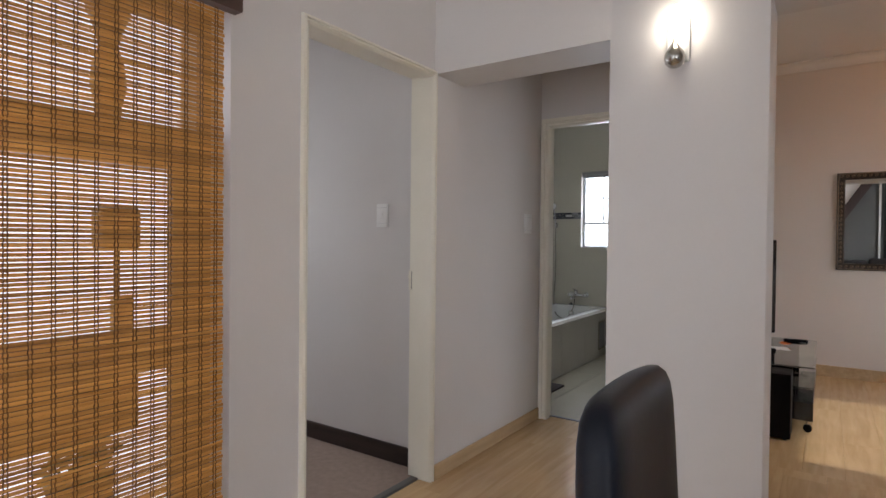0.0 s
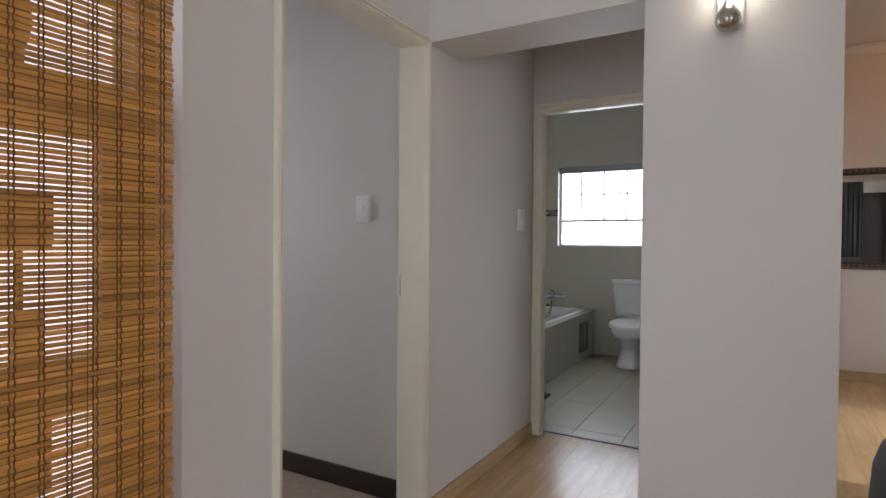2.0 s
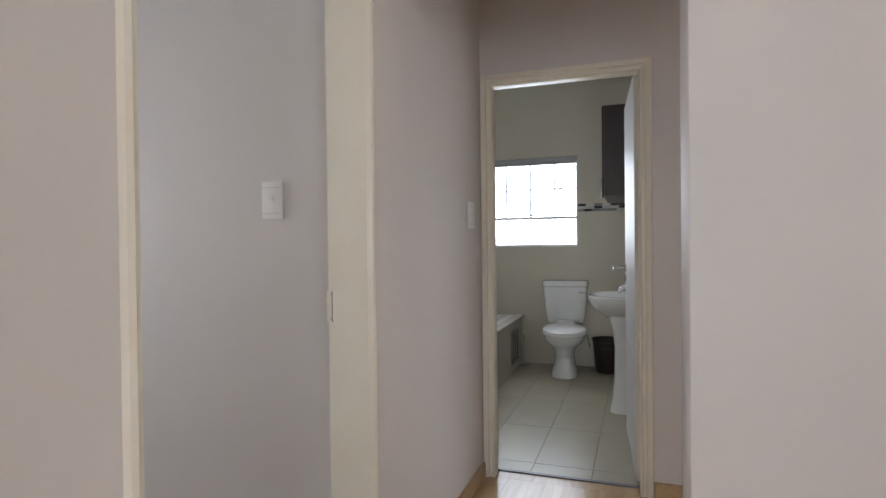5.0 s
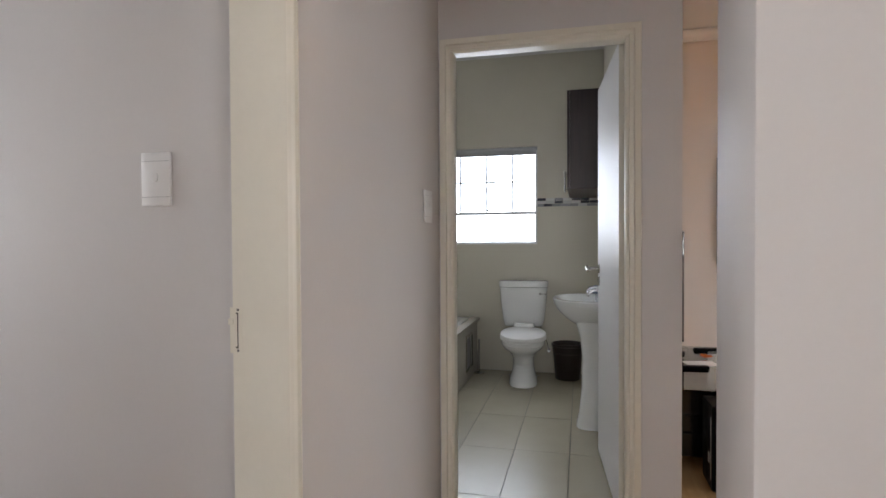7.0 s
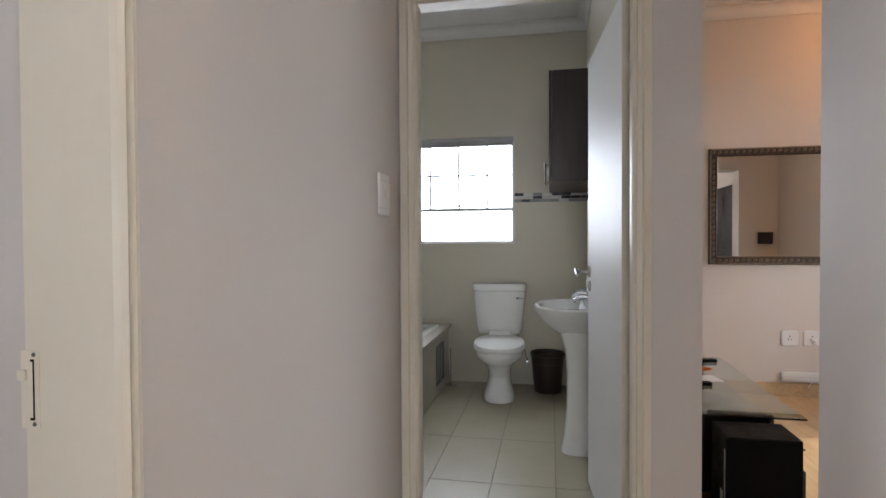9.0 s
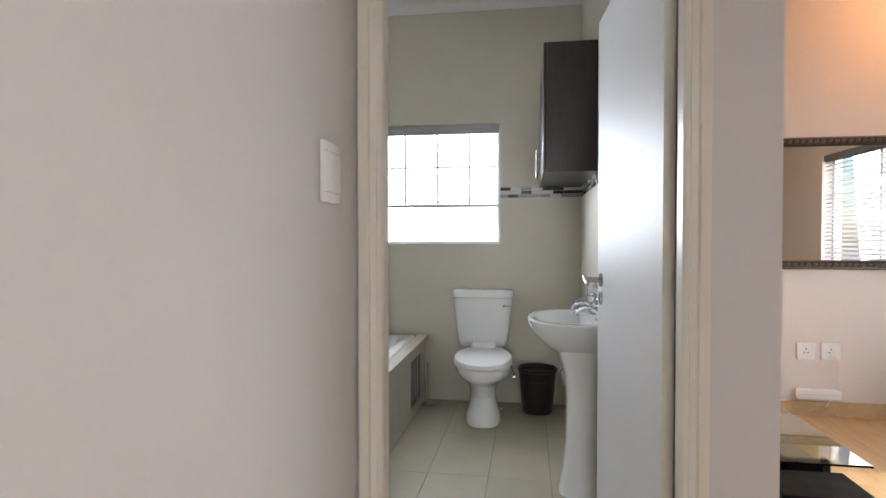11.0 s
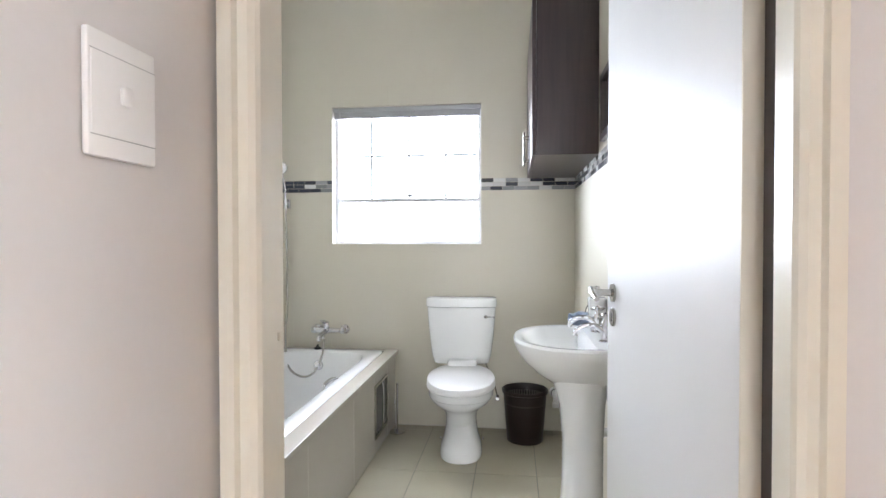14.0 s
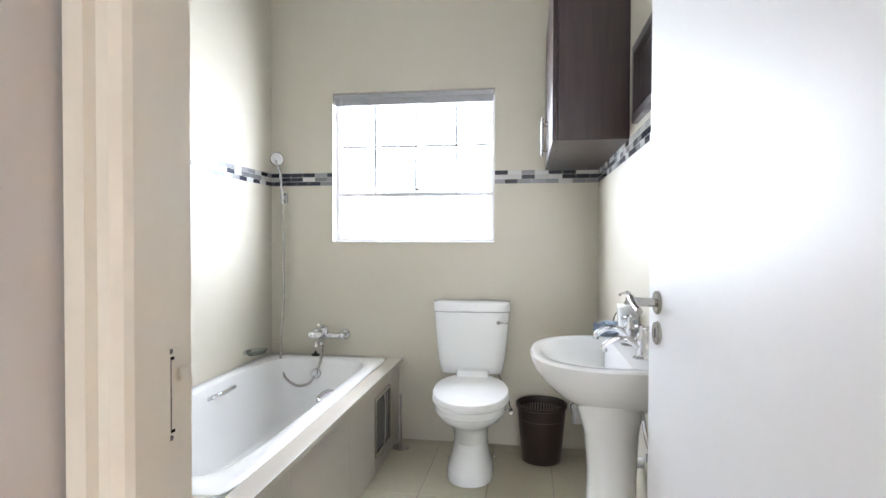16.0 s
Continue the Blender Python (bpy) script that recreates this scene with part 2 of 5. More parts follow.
def loft(rings, cap0=True, cap1=True, bm=None):
    bm = bm or bmesh.new()
    rows = [[bm.verts.new(p) for p in r] for r in rings]
    n = len(rows[0])
    for a, b in zip(rows, rows[1:]):
        for i in range(n):
            bm.faces.new((a[i], a[(i + 1) % n], b[(i + 1) % n], b[i]))
    if cap0:
        bm.faces.new(rows[0][::-1])
    if cap1:
        bm.faces.new(rows[-1])
    return bm


def lathe(profile, m=None, n=28, bm=None):
    """Turns (radius, height) pairs about the z axis."""
    m = m or Matrix()
    rings = [[m @ Vector((r * math.cos(2 * math.pi * i / n), r * math.sin(2 * math.pi * i / n), z)) for i in range(n)] for r, z in profile]
    return loft(rings, bm=bm)


def tube(points, radius, n=10, bm=None):
    """A round bar along points; radius a number or one per point."""
    pts = [Vector(p) for p in points]
    rad = radius if isinstance(radius, (list, tuple)) else [radius] * len(pts)
    side = None
    rings = []
    for i, p in enumerate(pts):
        d = (pts[min(i + 1, len(pts) - 1)] - pts[max(i - 1, 0)]).normalized()
        if side is None:
            side = d.orthogonal().normalized()
        side = (side - d * side.dot(d)).normalized()
        up = d.cross(side)
        rings.append([p + (side * math.cos(2 * math.pi * k / n) + up * math.sin(2 * math.pi * k / n)) * rad[i] for k in range(n)])
    return loft(rings, bm=bm)


def curve_points(ctrl, steps=8):
    """Smooth line through the control points."""
    p = [Vector(c) for c in ctrl]
    p = [p[0] * 2 - p[1]] + p + [p[-1] * 2 - p[-2]]
    out = []
    for i in range(1, len(p) - 2):
        for s in range(steps):
            t = s / steps
            a, b, c, d = p[i - 1:i + 3]
            out.append(0.5 * ((2 * b) + (c - a) * t + (2 * a - 5 * b + 4 * c - d) * t * t + (3 * b - a - 3 * c + d) * t ** 3))
    out.append(p[-2])
    return out


def disc(at, axis, radius, thick, bevel=0.002, n=28):
    """A short round plate from at, along axis."""
    m = Matrix.Translation(at) @ Vector(axis).to_track_quat("Z", "Y").to_matrix().to_4x4()
    return lathe([(radius, 0), (radius, thick - bevel), (radius - bevel, thick)], m, n)


def structure(name, bm, mat, label="", smooth=False):
    return link(name, bm, mat, None, label, smooth, kind="structure")


# ---- the large structure ----
YB = 2.77            # inner face of the outer wall: bathroom and living room
XL, XR = -1.22, 0.735  # bathroom side walls
HX = -0.07           # hall side of the wall with the bedroom door
TOP = 2.96
FRONT, BACK = -6.2, 3.0
LIVX = 3.5
PX0, PX1, PY0, PY1 = 0.822, 1.401, -1.270, -0.990   # the pier
HEAD = 2.07

# outer wall with the bathroom window
WX0, WX1, WZ0, WZ1 = -0.823, 0.147, 1.167, 2.053
structure("wall_north", boxes((-3.2, WX0, YB, BACK, 0, TOP), (WX1, LIVX + 0.2, YB, BACK, 0, TOP), (WX0, WX1, YB, BACK, 0, WZ0), (WX0, WX1, YB, BACK, WZ1, TOP)), WALL_LIVING, "pale plastered outer wall with a bathroom window")
structure("wall_bath_left", boxes((XL - 0.13, XL, 0.11, YB, 0, TOP)), WALL, "plastered wall behind the bathtub")
structure("wall_bath_right", boxes((XR, 0.915, 0.11, YB, 0, TOP)), WALL_LIVING, "plastered wall between bathroom and living room")
# wall with the bathroom door: opening 0 to 0.70
DX0, DX1, DZ = -0.006, 0.705, 2.016
structure("wall_bath_door", boxes((XL - 0.13, DX0 - 0.03, 0.004, 0.11, 0, TOP), (DX1 + 0.03, 0.915, 0.004, 0.11, 0, TOP), (DX0 - 0.03, DX1 + 0.03, 0.004, 0.11, DZ + 0.03, TOP)), WALL, "plastered wall round the bathroom doorway")
# left wall with the bedroom door and the patio window
BD0, BD1, BZ = -2.110, -1.290, 2.056
structure("wall_west", boxes((HX - 0.13, HX, BD1 + 0.02, 0.004, 0, TOP), (HX - 0.13, HX, BD0 - 0.02, BD1 + 0.02, BZ + 0.02, TOP), (HX - 0.13, HX, -2.44, BD0 - 0.02, 0, TOP), (HX - 0.13, HX, -3.72, -2.44, 2.0, TOP), (HX - 0.13, HX, -3.72, -2.44, 0, 0.1), (HX - 0.13, HX, FRONT, -3.72, 0, TOP)), WALL, "off-white plastered wall with a bedroom doorway and a tall window")
structure("wall_bedroom", boxes((-3.2, HX - 0.131, -1.19, -1.06, 0, TOP)), WALL, "off-white bedroom partition wall")
structure("wall_bedroom_end", boxes((-3.2, -3.05, -2.3, -2.07, 0, TOP), (-3.2, -3.05, -1.27, -1.06, 0, TOP), (-3.2, -3.05, -2.07, -1.27, 0, 0.9), (-3.2, -3.05, -2.07, -1.27, 2.1, TOP)), WALL, "bedroom end wall with an added unseen window opening")
structure("wall_bedroom_side", boxes((-3.05, HX - 0.131, -2.22, -2.14, 0, TOP)), WALL, "bedroom side wall")
# pier with headers
structure("wall_pier", boxes((PX0, PX1, PY0, PY1, 0, TOP - 0.001), bevel=0.006), WALL, "off-white plastered pier between hall and living room", True)
structure("wall_header", boxes((HX + 0.001, PX0 + 0.006, PY0 + 0.0006, PY1 - 0.0006, HEAD, TOP), (PX1 - 0.006, 3.0, PY0 + 0.0006, PY1 - 0.0006, 2.135, TOP)), WALL, "plastered beam over the hall and living room openings")
structure("wall_stub", boxes((3.0, LIVX, PY0, PY1, 0, TOP)), WALL_LIVING, "short plastered wall beside the living room opening")
# living room and dining room shells
structure("wall_living_east", boxes((LIVX, LIVX + 0.2, 0.25, 1.95, 0, 0.9), (LIVX, LIVX + 0.2, 0.25, 1.95, 2.1, TOP), (LIVX, LIVX + 0.2, 1.95, YB, 0, TOP), (LIVX, LIVX + 0.2, FRONT, -5.6, 0, TOP), (LIVX, LIVX + 0.2, -3.9, 0.25, 0, TOP), (LIVX, LIVX + 0.2, -5.6, -3.9, 0, 0.3), (LIVX, LIVX + 0.2, -5.6, -3.9, 2.2, TOP)), WALL_LIVING, "plastered east wall with the living room window and an added unseen opening")
structure("wall_south", boxes((HX, 0.05, FRONT - 0.2, FRONT, 0, TOP), (1.65, LIVX + 0.2, FRONT - 0.2, FRONT, 0, TOP), (0.05, 1.65, FRONT - 0.2, FRONT, 0, 0.3), (0.05, 1.65, FRONT - 0.2, FRONT, 2.2, TOP)), WALL, "plastered dining room wall with an added unseen opening")
structure("ceiling", boxes((-3.2, LIVX + 0.2, FRONT - 0.2, BACK, TOP, TOP + 0.1)), CEIL, "flat white ceiling")


def cornice(name, runs):
    """Coved moulding along runs of (x0, y0, x1, y1), the room on the left of each run."""
    bm = bmesh.new()
    for x0, y0, x1, y1 in runs:
        a, b = Vector((x0, y0, 0)), Vector((x1, y1, 0))
        d = (b - a).normalized()
        nrm = Vector((-d.y, d.x, 0))
        prof = [(0.0, -0.085), (0.012, -0.085), (0.014, -0.072)] + [(0.014 + 0.058 * (1 - math.cos(k * math.pi / 12)), -0.072 + 0.058 * math.sin(k * math.pi / 12)) for k in range(1, 7)] + [(0.085, -0.012), (0.085, -0.001), (0, -0.001)]
        loft([[p + nrm * (u + 0.001) + Vector((0, 0, TOP + v)) for u, v in prof] for p in (a, b)], bm=bm)
    return structure(name, bm, CEIL, "white coved ceiling cornice", True)


cornice("cornice_bathroom", [(XR, YB, XL, YB), (XR, 0.11, XR, YB), (XL, YB, XL, 0.11)])
cornice("cornice_living", [(LIVX, YB, 0.915, YB), (0.915, YB, 0.915, 0.11), (LIVX, PY1, LIVX, YB)])

structure("ground", boxes((-60, 60, -60, 60, -0.25, -0.13)), GROUND, "paved ground outside the house")
structure("floor_slab", boxes((-3.2, LIVX + 0.2, FRONT - 0.2, BACK, -0.12, -0.012)), GROUT, "concrete floor slab under the coverings")
structure("floor_bedroom", boxes((-3.05, HX - 0.11, -2.14, -1.19, -0.012, 0.0)), CARPET, "taupe carpet on the bedroom floor")
structure("threshold", boxes((DX0 + 0.002, DX1 - 0.002, 0.078, 0.105, -0.011, 0.006), bevel=0.003), TRIM_METAL, "dull metal threshold strip between laminate and tiles")
structure("threshold_bedroom", boxes((HX - 0.11, HX - 0.07, BD0, BD1, -0.011, 0.006), bevel=0.003), TRIM_METAL, "dull metal threshold strip at the bedroom door")


def skirting(name, rows, mat, label):
    bm = bmesh.new()
    for r in rows:
        box(*r, bevel=0.004, bm=bm)
    return structure(name, bm, mat, label)


skirting("baseboard_hall", [(HX + 0.001, HX + 0.016, -1.258, -0.002, 0, 0.075)], SKIRT, "beech laminate skirting along the hall wall")
skirting("baseboard_hall_end", [(0.766, 0.915, -0.012, 0.003, 0, 0.075)], SKIRT, "beech laminate skirting beside the bathroom door")
skirting("baseboard_dining", [(HX + 0.001, HX + 0.016, -2.455, -2.142, 0, 0.075)], SKIRT, "beech laminate skirting beside the bamboo blind")
skirting("baseboard_pier", [(PX0, PX1, PY0 - 0.016, PY0 - 0.001, 0, 0.075), (PX0, PX1, PY1 + 0.001, PY1 + 0.016, 0, 0.075)], SKIRT, "beech laminate skirting round the pier")
skirting("baseboard_living", [(0.931, LIVX, YB - 0.016, YB - 0.001, 0, 0.10), (0.916, 0.931, 0.01, YB - 0.001, 0, 0.08)], SKIRT, "beech laminate skirting in the living room")
skirting("baseboard_bedroom", [(-3.05, HX - 0.14, -1.208, -1.191, 0, 0.10)], SKIRT_DARK, "dark stained timber skirting in the bedroom")


# ---- door frames of pressed steel ----
def frame_profile(face, depth):
    """Section of a pressed steel frame: u across the face, v into the wall."""
    f = face
    return [(0, 0.012), (0.003, 0), (f * 0.46, -0.004), (f * 0.53, 0.006), (f * 0.78, 0.006), (f * 0.85, -0.002), (f, 0.004), (f + 0.004, 0.012), (f + 0.004, depth * 0.52), (f - 0.010, depth * 0.56), (f - 0.010, depth), (0, depth)]


def steel_frame(name, origin, right, into, width, height, face, depth, label):
    """A frame round an opening: two posts and a head, mitred."""
    top = thing(name, origin, label, "door frame", kind="structure")
    o, r, q = Vector(), Vector(right), Vector(into)
    prof = frame_profile(face, depth)
    up = Vector((0, 0, 1))
    bm = bmesh.new()
    loft([[o - r * (face - u) + q * v + up * 0.0 for u, v in prof], [o - r * (face - u) + q * v + up * (height + face - u) for u, v in prof]], bm=bm)
    part("post", bm, GLOSS_CREAM, top, smooth=False)
    bm = bmesh.new()
    loft([[o + r * (width + face - u) + q * v for u, v in prof], [o + r * (width + face - u) + q * v + up * (height + face - u) for u, v in prof]], bm=bm)
    part("post", bm, GLOSS_CREAM, top, smooth=False)
    bm = bmesh.new()
    loft([[o - r * (face - u) + q * v + up * (height + face - u) for u, v in prof], [o + r * (width + face - u) + q * v + up * (height + face - u) for u, v in prof]], bm=bm)
    part("head", bm, GLOSS_CREAM, top, smooth=False)
    return top


FACE = 0.058
f1 = steel_frame("door_frame_1", (DX0, -0.014, 0), (1, 0, 0), (0, 1, 0), DX1 - DX0, DZ, FACE, 0.118, "cream enamelled steel door frame of the bathroom")
f2 = steel_frame("door_frame_2", (HX + 0.014, BD0, 0), (0, 1, 0), (-1, 0, 0), BD1 - BD0, BZ, 0.030, 0.155, "cream enamelled steel door frame of the bedroom")


def strike(parent, m, slot, mat):
    """Keep with a long slot hooked at both ends, two screws and a raised lip."""
    p = part("strike_plate", box(-0.014, 0.014, -0.050, 0.050, -0.001, 0.0004, 0.0003, m=m), GLOSS_CREAM, parent, "painted strike plate", False)
    part("slot", box(-0.0065, -0.0065 + slot, -0.036, 0.036, 0.0004, 0.0010, m=m), mat, p, "dark latch slot", False)
    part("slot", box(-0.0065, -0.001, 0.036, 0.039, 0.0004, 0.0010, m=m), BLACK, p, "dark latch slot", False)
    part("slot", box(-0.0065, 0.000, -0.039, -0.036, 0.0004, 0.0010, m=m), BLACK, p, "dark latch slot", False)
    for y in (-0.044, 0.045):
        part("screw", lathe([(0.0028, 0.0004), (0.0028, 0.0012), (0.001, 0.0014)], m @ Matrix.Translation((-0.006, y, 0)), 12), TRIM_METAL, p)
    part("lip", box(0.004, 0.016, 0.012, 0.026, 0.0003, 0.005, 0.0015, m=m), GLOSS_CREAM, p, smooth=False)


# no seal here: dark strip stands in for shade in the hinge gap
part("gap_shade", box(0.7165, 0.7208, 0.066, 0.1175, 0.005, 2.0, 0.001), WICKER, f1, "dark brown strip standing in for the shade in the hinge gap", False)
strike(f1, Matrix.Translation((-0.0098, 0.088, 1.027)) @ Matrix(((0, 0, 1, 0), (1, 0, 0, 0), (0, 1, 0, 0), (0, 0, 0, 1))), 0.0009, TRIM_METAL)
strike(f2, Matrix.Translation((-0.148, BD1 - BD0 + 0.0098, 1.020)) @ Matrix(((-1, 0, 0, 0), (0, 0, -1, 0), (0, 1, 0, 0), (0, 0, 0, 1))), 0.002, BLACK)


# ---- bathroom door, standing open ----
def bathroom_door():
    hinge, free = Vector((0.684, 0.113, 0)), Vector((0.622, 0.903, 0))
    along = (free - hinge).normalized()
    width = (free - hinge).length
    yaw = math.atan2(along.y, along.x)
    door = thing("door_1", hinge, "white painted flush door standing open into the bathroom", "door", kind="structure")
    door.rotation_euler = (0, 0, yaw)
    # local x along the leaf, local y towards the hall face, z up
    part("leaf", box(0, width, -0.036, 0.0, 0.022, 2.045, 0.0025), DOOR_PAINT, door, smooth=False)
    part("edge_strip", box(-0.004, 0.0, -0.037, 0.001, 0.022, 2.045, 0.001), GLOSS_CREAM, door, "cream painted hinge edge", False)
    hx = width - 0.070
    for z, n in ((1.049, "rose"), (0.982, "escutcheon")):
        part(n, disc((hx, 0.0, z), (0, 1, 0), 0.026, 0.007, 0.002), STEEL, door, "brushed nickel round plate")
    part("keyhole", box(hx - 0.002, hx + 0.002, 0.007, 0.0075, 0.971, 0.992), BLACK, door, smooth=False)
    pts = curve_points([(hx, 0.005, 1.049), (hx, 0.048, 1.050), (hx - 0.012, 0.064, 1.053), (hx - 0.045, 0.071, 1.063), (hx - 0.085, 0.073, 1.051), (hx - 0.122, 0.074, 1.044)], 6)
    part("lever", tube(pts, [0.010] * 10 + [0.0095 - 0.00012 * k for k in range(len(pts) - 10)], 14), STEEL, door, "curved brushed nickel lever")
    part("rose", disc((hx, -0.036, 1.035), (0, -1, 0), 0.026, 0.007), STEEL, door)
    pts = curve_points([(hx, -0.045, 1.035), (hx, -0.090, 1.035), (hx - 0.05, -0.10, 1.040), (hx - 0.115, -0.10, 1.030)], 6)
    part("lever", tube(pts, 0.0095, 12), STEEL, door, "curved brushed nickel lever")
    for z in (0.25, 1.82):
        part("hinge", lathe([(0.006, 0), (0.006, 0.1)], Matrix.Translation((-0.004, -0.040, z)), 12), STEEL, door, "steel butt hinge")


bathroom_door()


# ---- windows ----
def bathroom_window():
    w = thing("window_1", (0, YB, 0), "white steel casement window with small panes", "window", kind="structure")
    y0, y1 = 0.065, 0.10
    part("window_frame", boxes((WX0, WX0 + 0.025, y0, y1, WZ0, WZ1), (WX1 - 0.025, WX1, y0, y1, WZ0, WZ1), (WX0 + 0.025, WX1 - 0.025, y0, y1, WZ0, WZ0 + 0.022), (WX0 + 0.025, WX1 - 0.025, y0, y1, WZ1 - 0.025, WZ1), (WX0 + 0.025, WX1 - 0.025, y0 - 0.006, y1, 1.440, 1.466), bevel=0.002), STEEL_WHITE, w, smooth=False)
    xs = [WX0 + 0.025, -0.581, -0.331, -0.087, WX1 - 0.025]
    for x in xs[1:-1]:
        part("glazing_bar", box(x - 0.0068, x + 0.0068, y0 + 0.008, y1 - 0.008, 1.466, WZ1 - 0.025, 0.001), BAR_GREY, w, smooth=False)
    for a, b in zip(xs, xs[1:]):
        part("glazing_bar", box(a + 0.0068, b - 0.0068, y0 + 0.010, y1 - 0.010, 1.7385, 1.7515, 0.001), BAR_GREY, w, smooth=False)
    part("window_stay", boxes((-0.36, -0.25, 0.045, 0.055, 1.478, 1.488), (-0.32, -0.305, 0.045, 0.066, 1.470, 1.492), bevel=0.002), STEEL, w, "steel casement stay", False)
    part("window_sill", box(WX0 + 0.001, WX1 - 0.001, 0.002, 0.064, WZ0 - 0.0, WZ0 + 0.006, 0.002), PLASTIC_W, w, "white tiled sill", False)
    p = part("pane", boxes((WX0 + 0.02, WX1 - 0.02, 0.081, 0.085, WZ0 + 0.02, WZ1 - 0.02)), PANE, w, "clear glass", False)
    p.visible_shadow = False
    b = thing("venetian_blind", (0, YB, WZ1), "grey venetian blind drawn up to the top of the bathroom window", "blind")
    part("headrail", box(WX0 + 0.004, WX1 - 0.004, 0.006, 0.046, -0.030, -0.002, 0.003), RAIL_GREY, b, "grey blind headrail", False)
    me = None
    for k in range(9):
        if me is None:
            s = part("slat", box(WX0 + 0.010, WX1 - 0.010, 0.010, 0.042, -0.0014, 0.0014, 0.0005, seg=1), RAIL_GREY, b, smooth=False)
            me = s.data
        else:
            s = new("slat", me)
            s.parent = b
        s.location = (0, 0.0006 * (k % 2), -0.0325 - 0.0034 * k)
    part("bottom_rail", box(WX0 + 0.010, WX1 - 0.010, 0.012, 0.040, -0.071, -0.0615, 0.002), RAIL_GREY, b, smooth=False)
    part("pull_cord", tube([(WX0 + 0.05, 0.004, -0.03), (WX0 + 0.052, 0.004, -0.62)], 0.0012, 6), PLASTIC_W, b)


bathroom_window()


def patio_window():
    """Steel security door behind the bamboo blind."""
    w = thing("window_2", (HX - 0.11, -3.1, 0), "dark steel glazed door behind a bamboo blind", "window", kind="structure")
    rows = [(-0.04, 0.0, 0.628, 0.66, 0.1, 2.0), (-0.04, 0.0, 0.525, 0.628, 0.2, 1.45), (-0.04, 0.0, -0.62, -0.56, 0.1, 2.0), (-0.04, 0.0, -0.56, 0.628, 1.93, 2.0), (-0.04, 0.0, -0.56, 0.628, 0.1, 0.2)]
    part("door_frame", boxes(*rows, bevel=0.002), FRAME_DARK, w, smooth=False)
    part("transom", box(-0.045, 0.004, -0.56, 0.628, 1.45, 1.59, 0.003), FRAME_DARK, w, smooth=False)
    part("kick_panel", box(-0.04, -0.004, -0.56, 0.418, 0.64, 0.811, 0.003), FRAME_DARK, w, smooth=False)
    part("lower_rail", box(-0.045, 0.004, -0.56, 0.525, 0.812, 0.937, 0.003), FRAME_DARK, w, smooth=False)
    # made-up column for an unidentified wavy silhouette above the transom
    part("bulged_column", lathe([(0.034, 1.59), (0.036, 1.62), (0.050, 1.68), (0.044, 1.74), (0.026, 1.80), (0.044, 1.86), (0.060, 1.90), (0.060, 1.93)], Matrix.Translation((-0.022, 0.335, 0)), 20), FRAME_DARK, w, "dark bulged column, made up to give a wavy silhouette")
    part("lock_box", box(-0.05, 0.03, 0.295, 0.410, 1.193, 1.318, 0.012), FRAME_DARK, w, "dark steel lock box")
    part("lock_stile", box(-0.035, -0.005, 0.345, 0.402, 0.937, 1.05, 0.003), FRAME_DARK, w, smooth=False)
    part("lock_rod", box(-0.030, -0.012, 0.352, 0.366, 1.05, 1.193, 0.003), FRAME_DARK, w, smooth=False)
    p = part("pane", box(-0.024, -0.020, -0.56, 0.56, 0.2, 1.93), PANE, w, "clear glass", False)
    p.visible_shadow = False


patio_window()


def garden_urn():
    t = thing("garden_urn", (-0.325, -2.79, -0.13), "dark clay garden urn with a leafy plant outside the glazed door", "plant pot")
    part("urn", lathe([(0.075, 0.0), (0.08, 0.02), (0.05, 0.06), (0.075, 0.18), (0.098, 0.34), (0.102, 0.44), (0.085, 0.56), (0.097, 0.60), (0.085, 0.60), (0.075, 0.55)], n=32), CLAY, t)
    rnd = random.Random(21)
    first = None
    for k in range(60):
        if first is None:
            bm = bmesh.new()
            rows = [[bm.verts.new((0.075 * u, w * math.sin(math.pi * (0.06 + 0.94 * u)) * 0.022, 0.02 * u * (1 - u) + 0.004 * abs(w))) for w in (-1, 0, 1)] for u in (0, 0.25, 0.5, 0.75, 1)]
            for a, b in zip(rows, rows[1:]):
                for i in range(2):
                    bm.faces.new((a[i], a[i + 1], b[i + 1], b[i]))
            o = first = part("leaf", bm, LEAF, t)
        else:
            o = new("leaf", first.data)
            o.parent = t
        a, r = rnd.uniform(0, 2 * math.pi), rnd.uniform(0.01, 0.07)
        o.location = (r * math.cos(a), r * math.sin(a), 0.59 + rnd.uniform(0, 0.15))
        o.rotation_euler = (rnd.uniform(-0.6, 0.6), rnd.uniform(-1.2, 0.4), a + rnd.uniform(-0.7, 0.7))
    part("stem", tube([(0, 0, 0.50), (0.01, 0.0, 0.61), (0.0, 0.01, 0.71)], [0.02, 0.014, 0.006], 10), LEAF, t)


garden_urn()


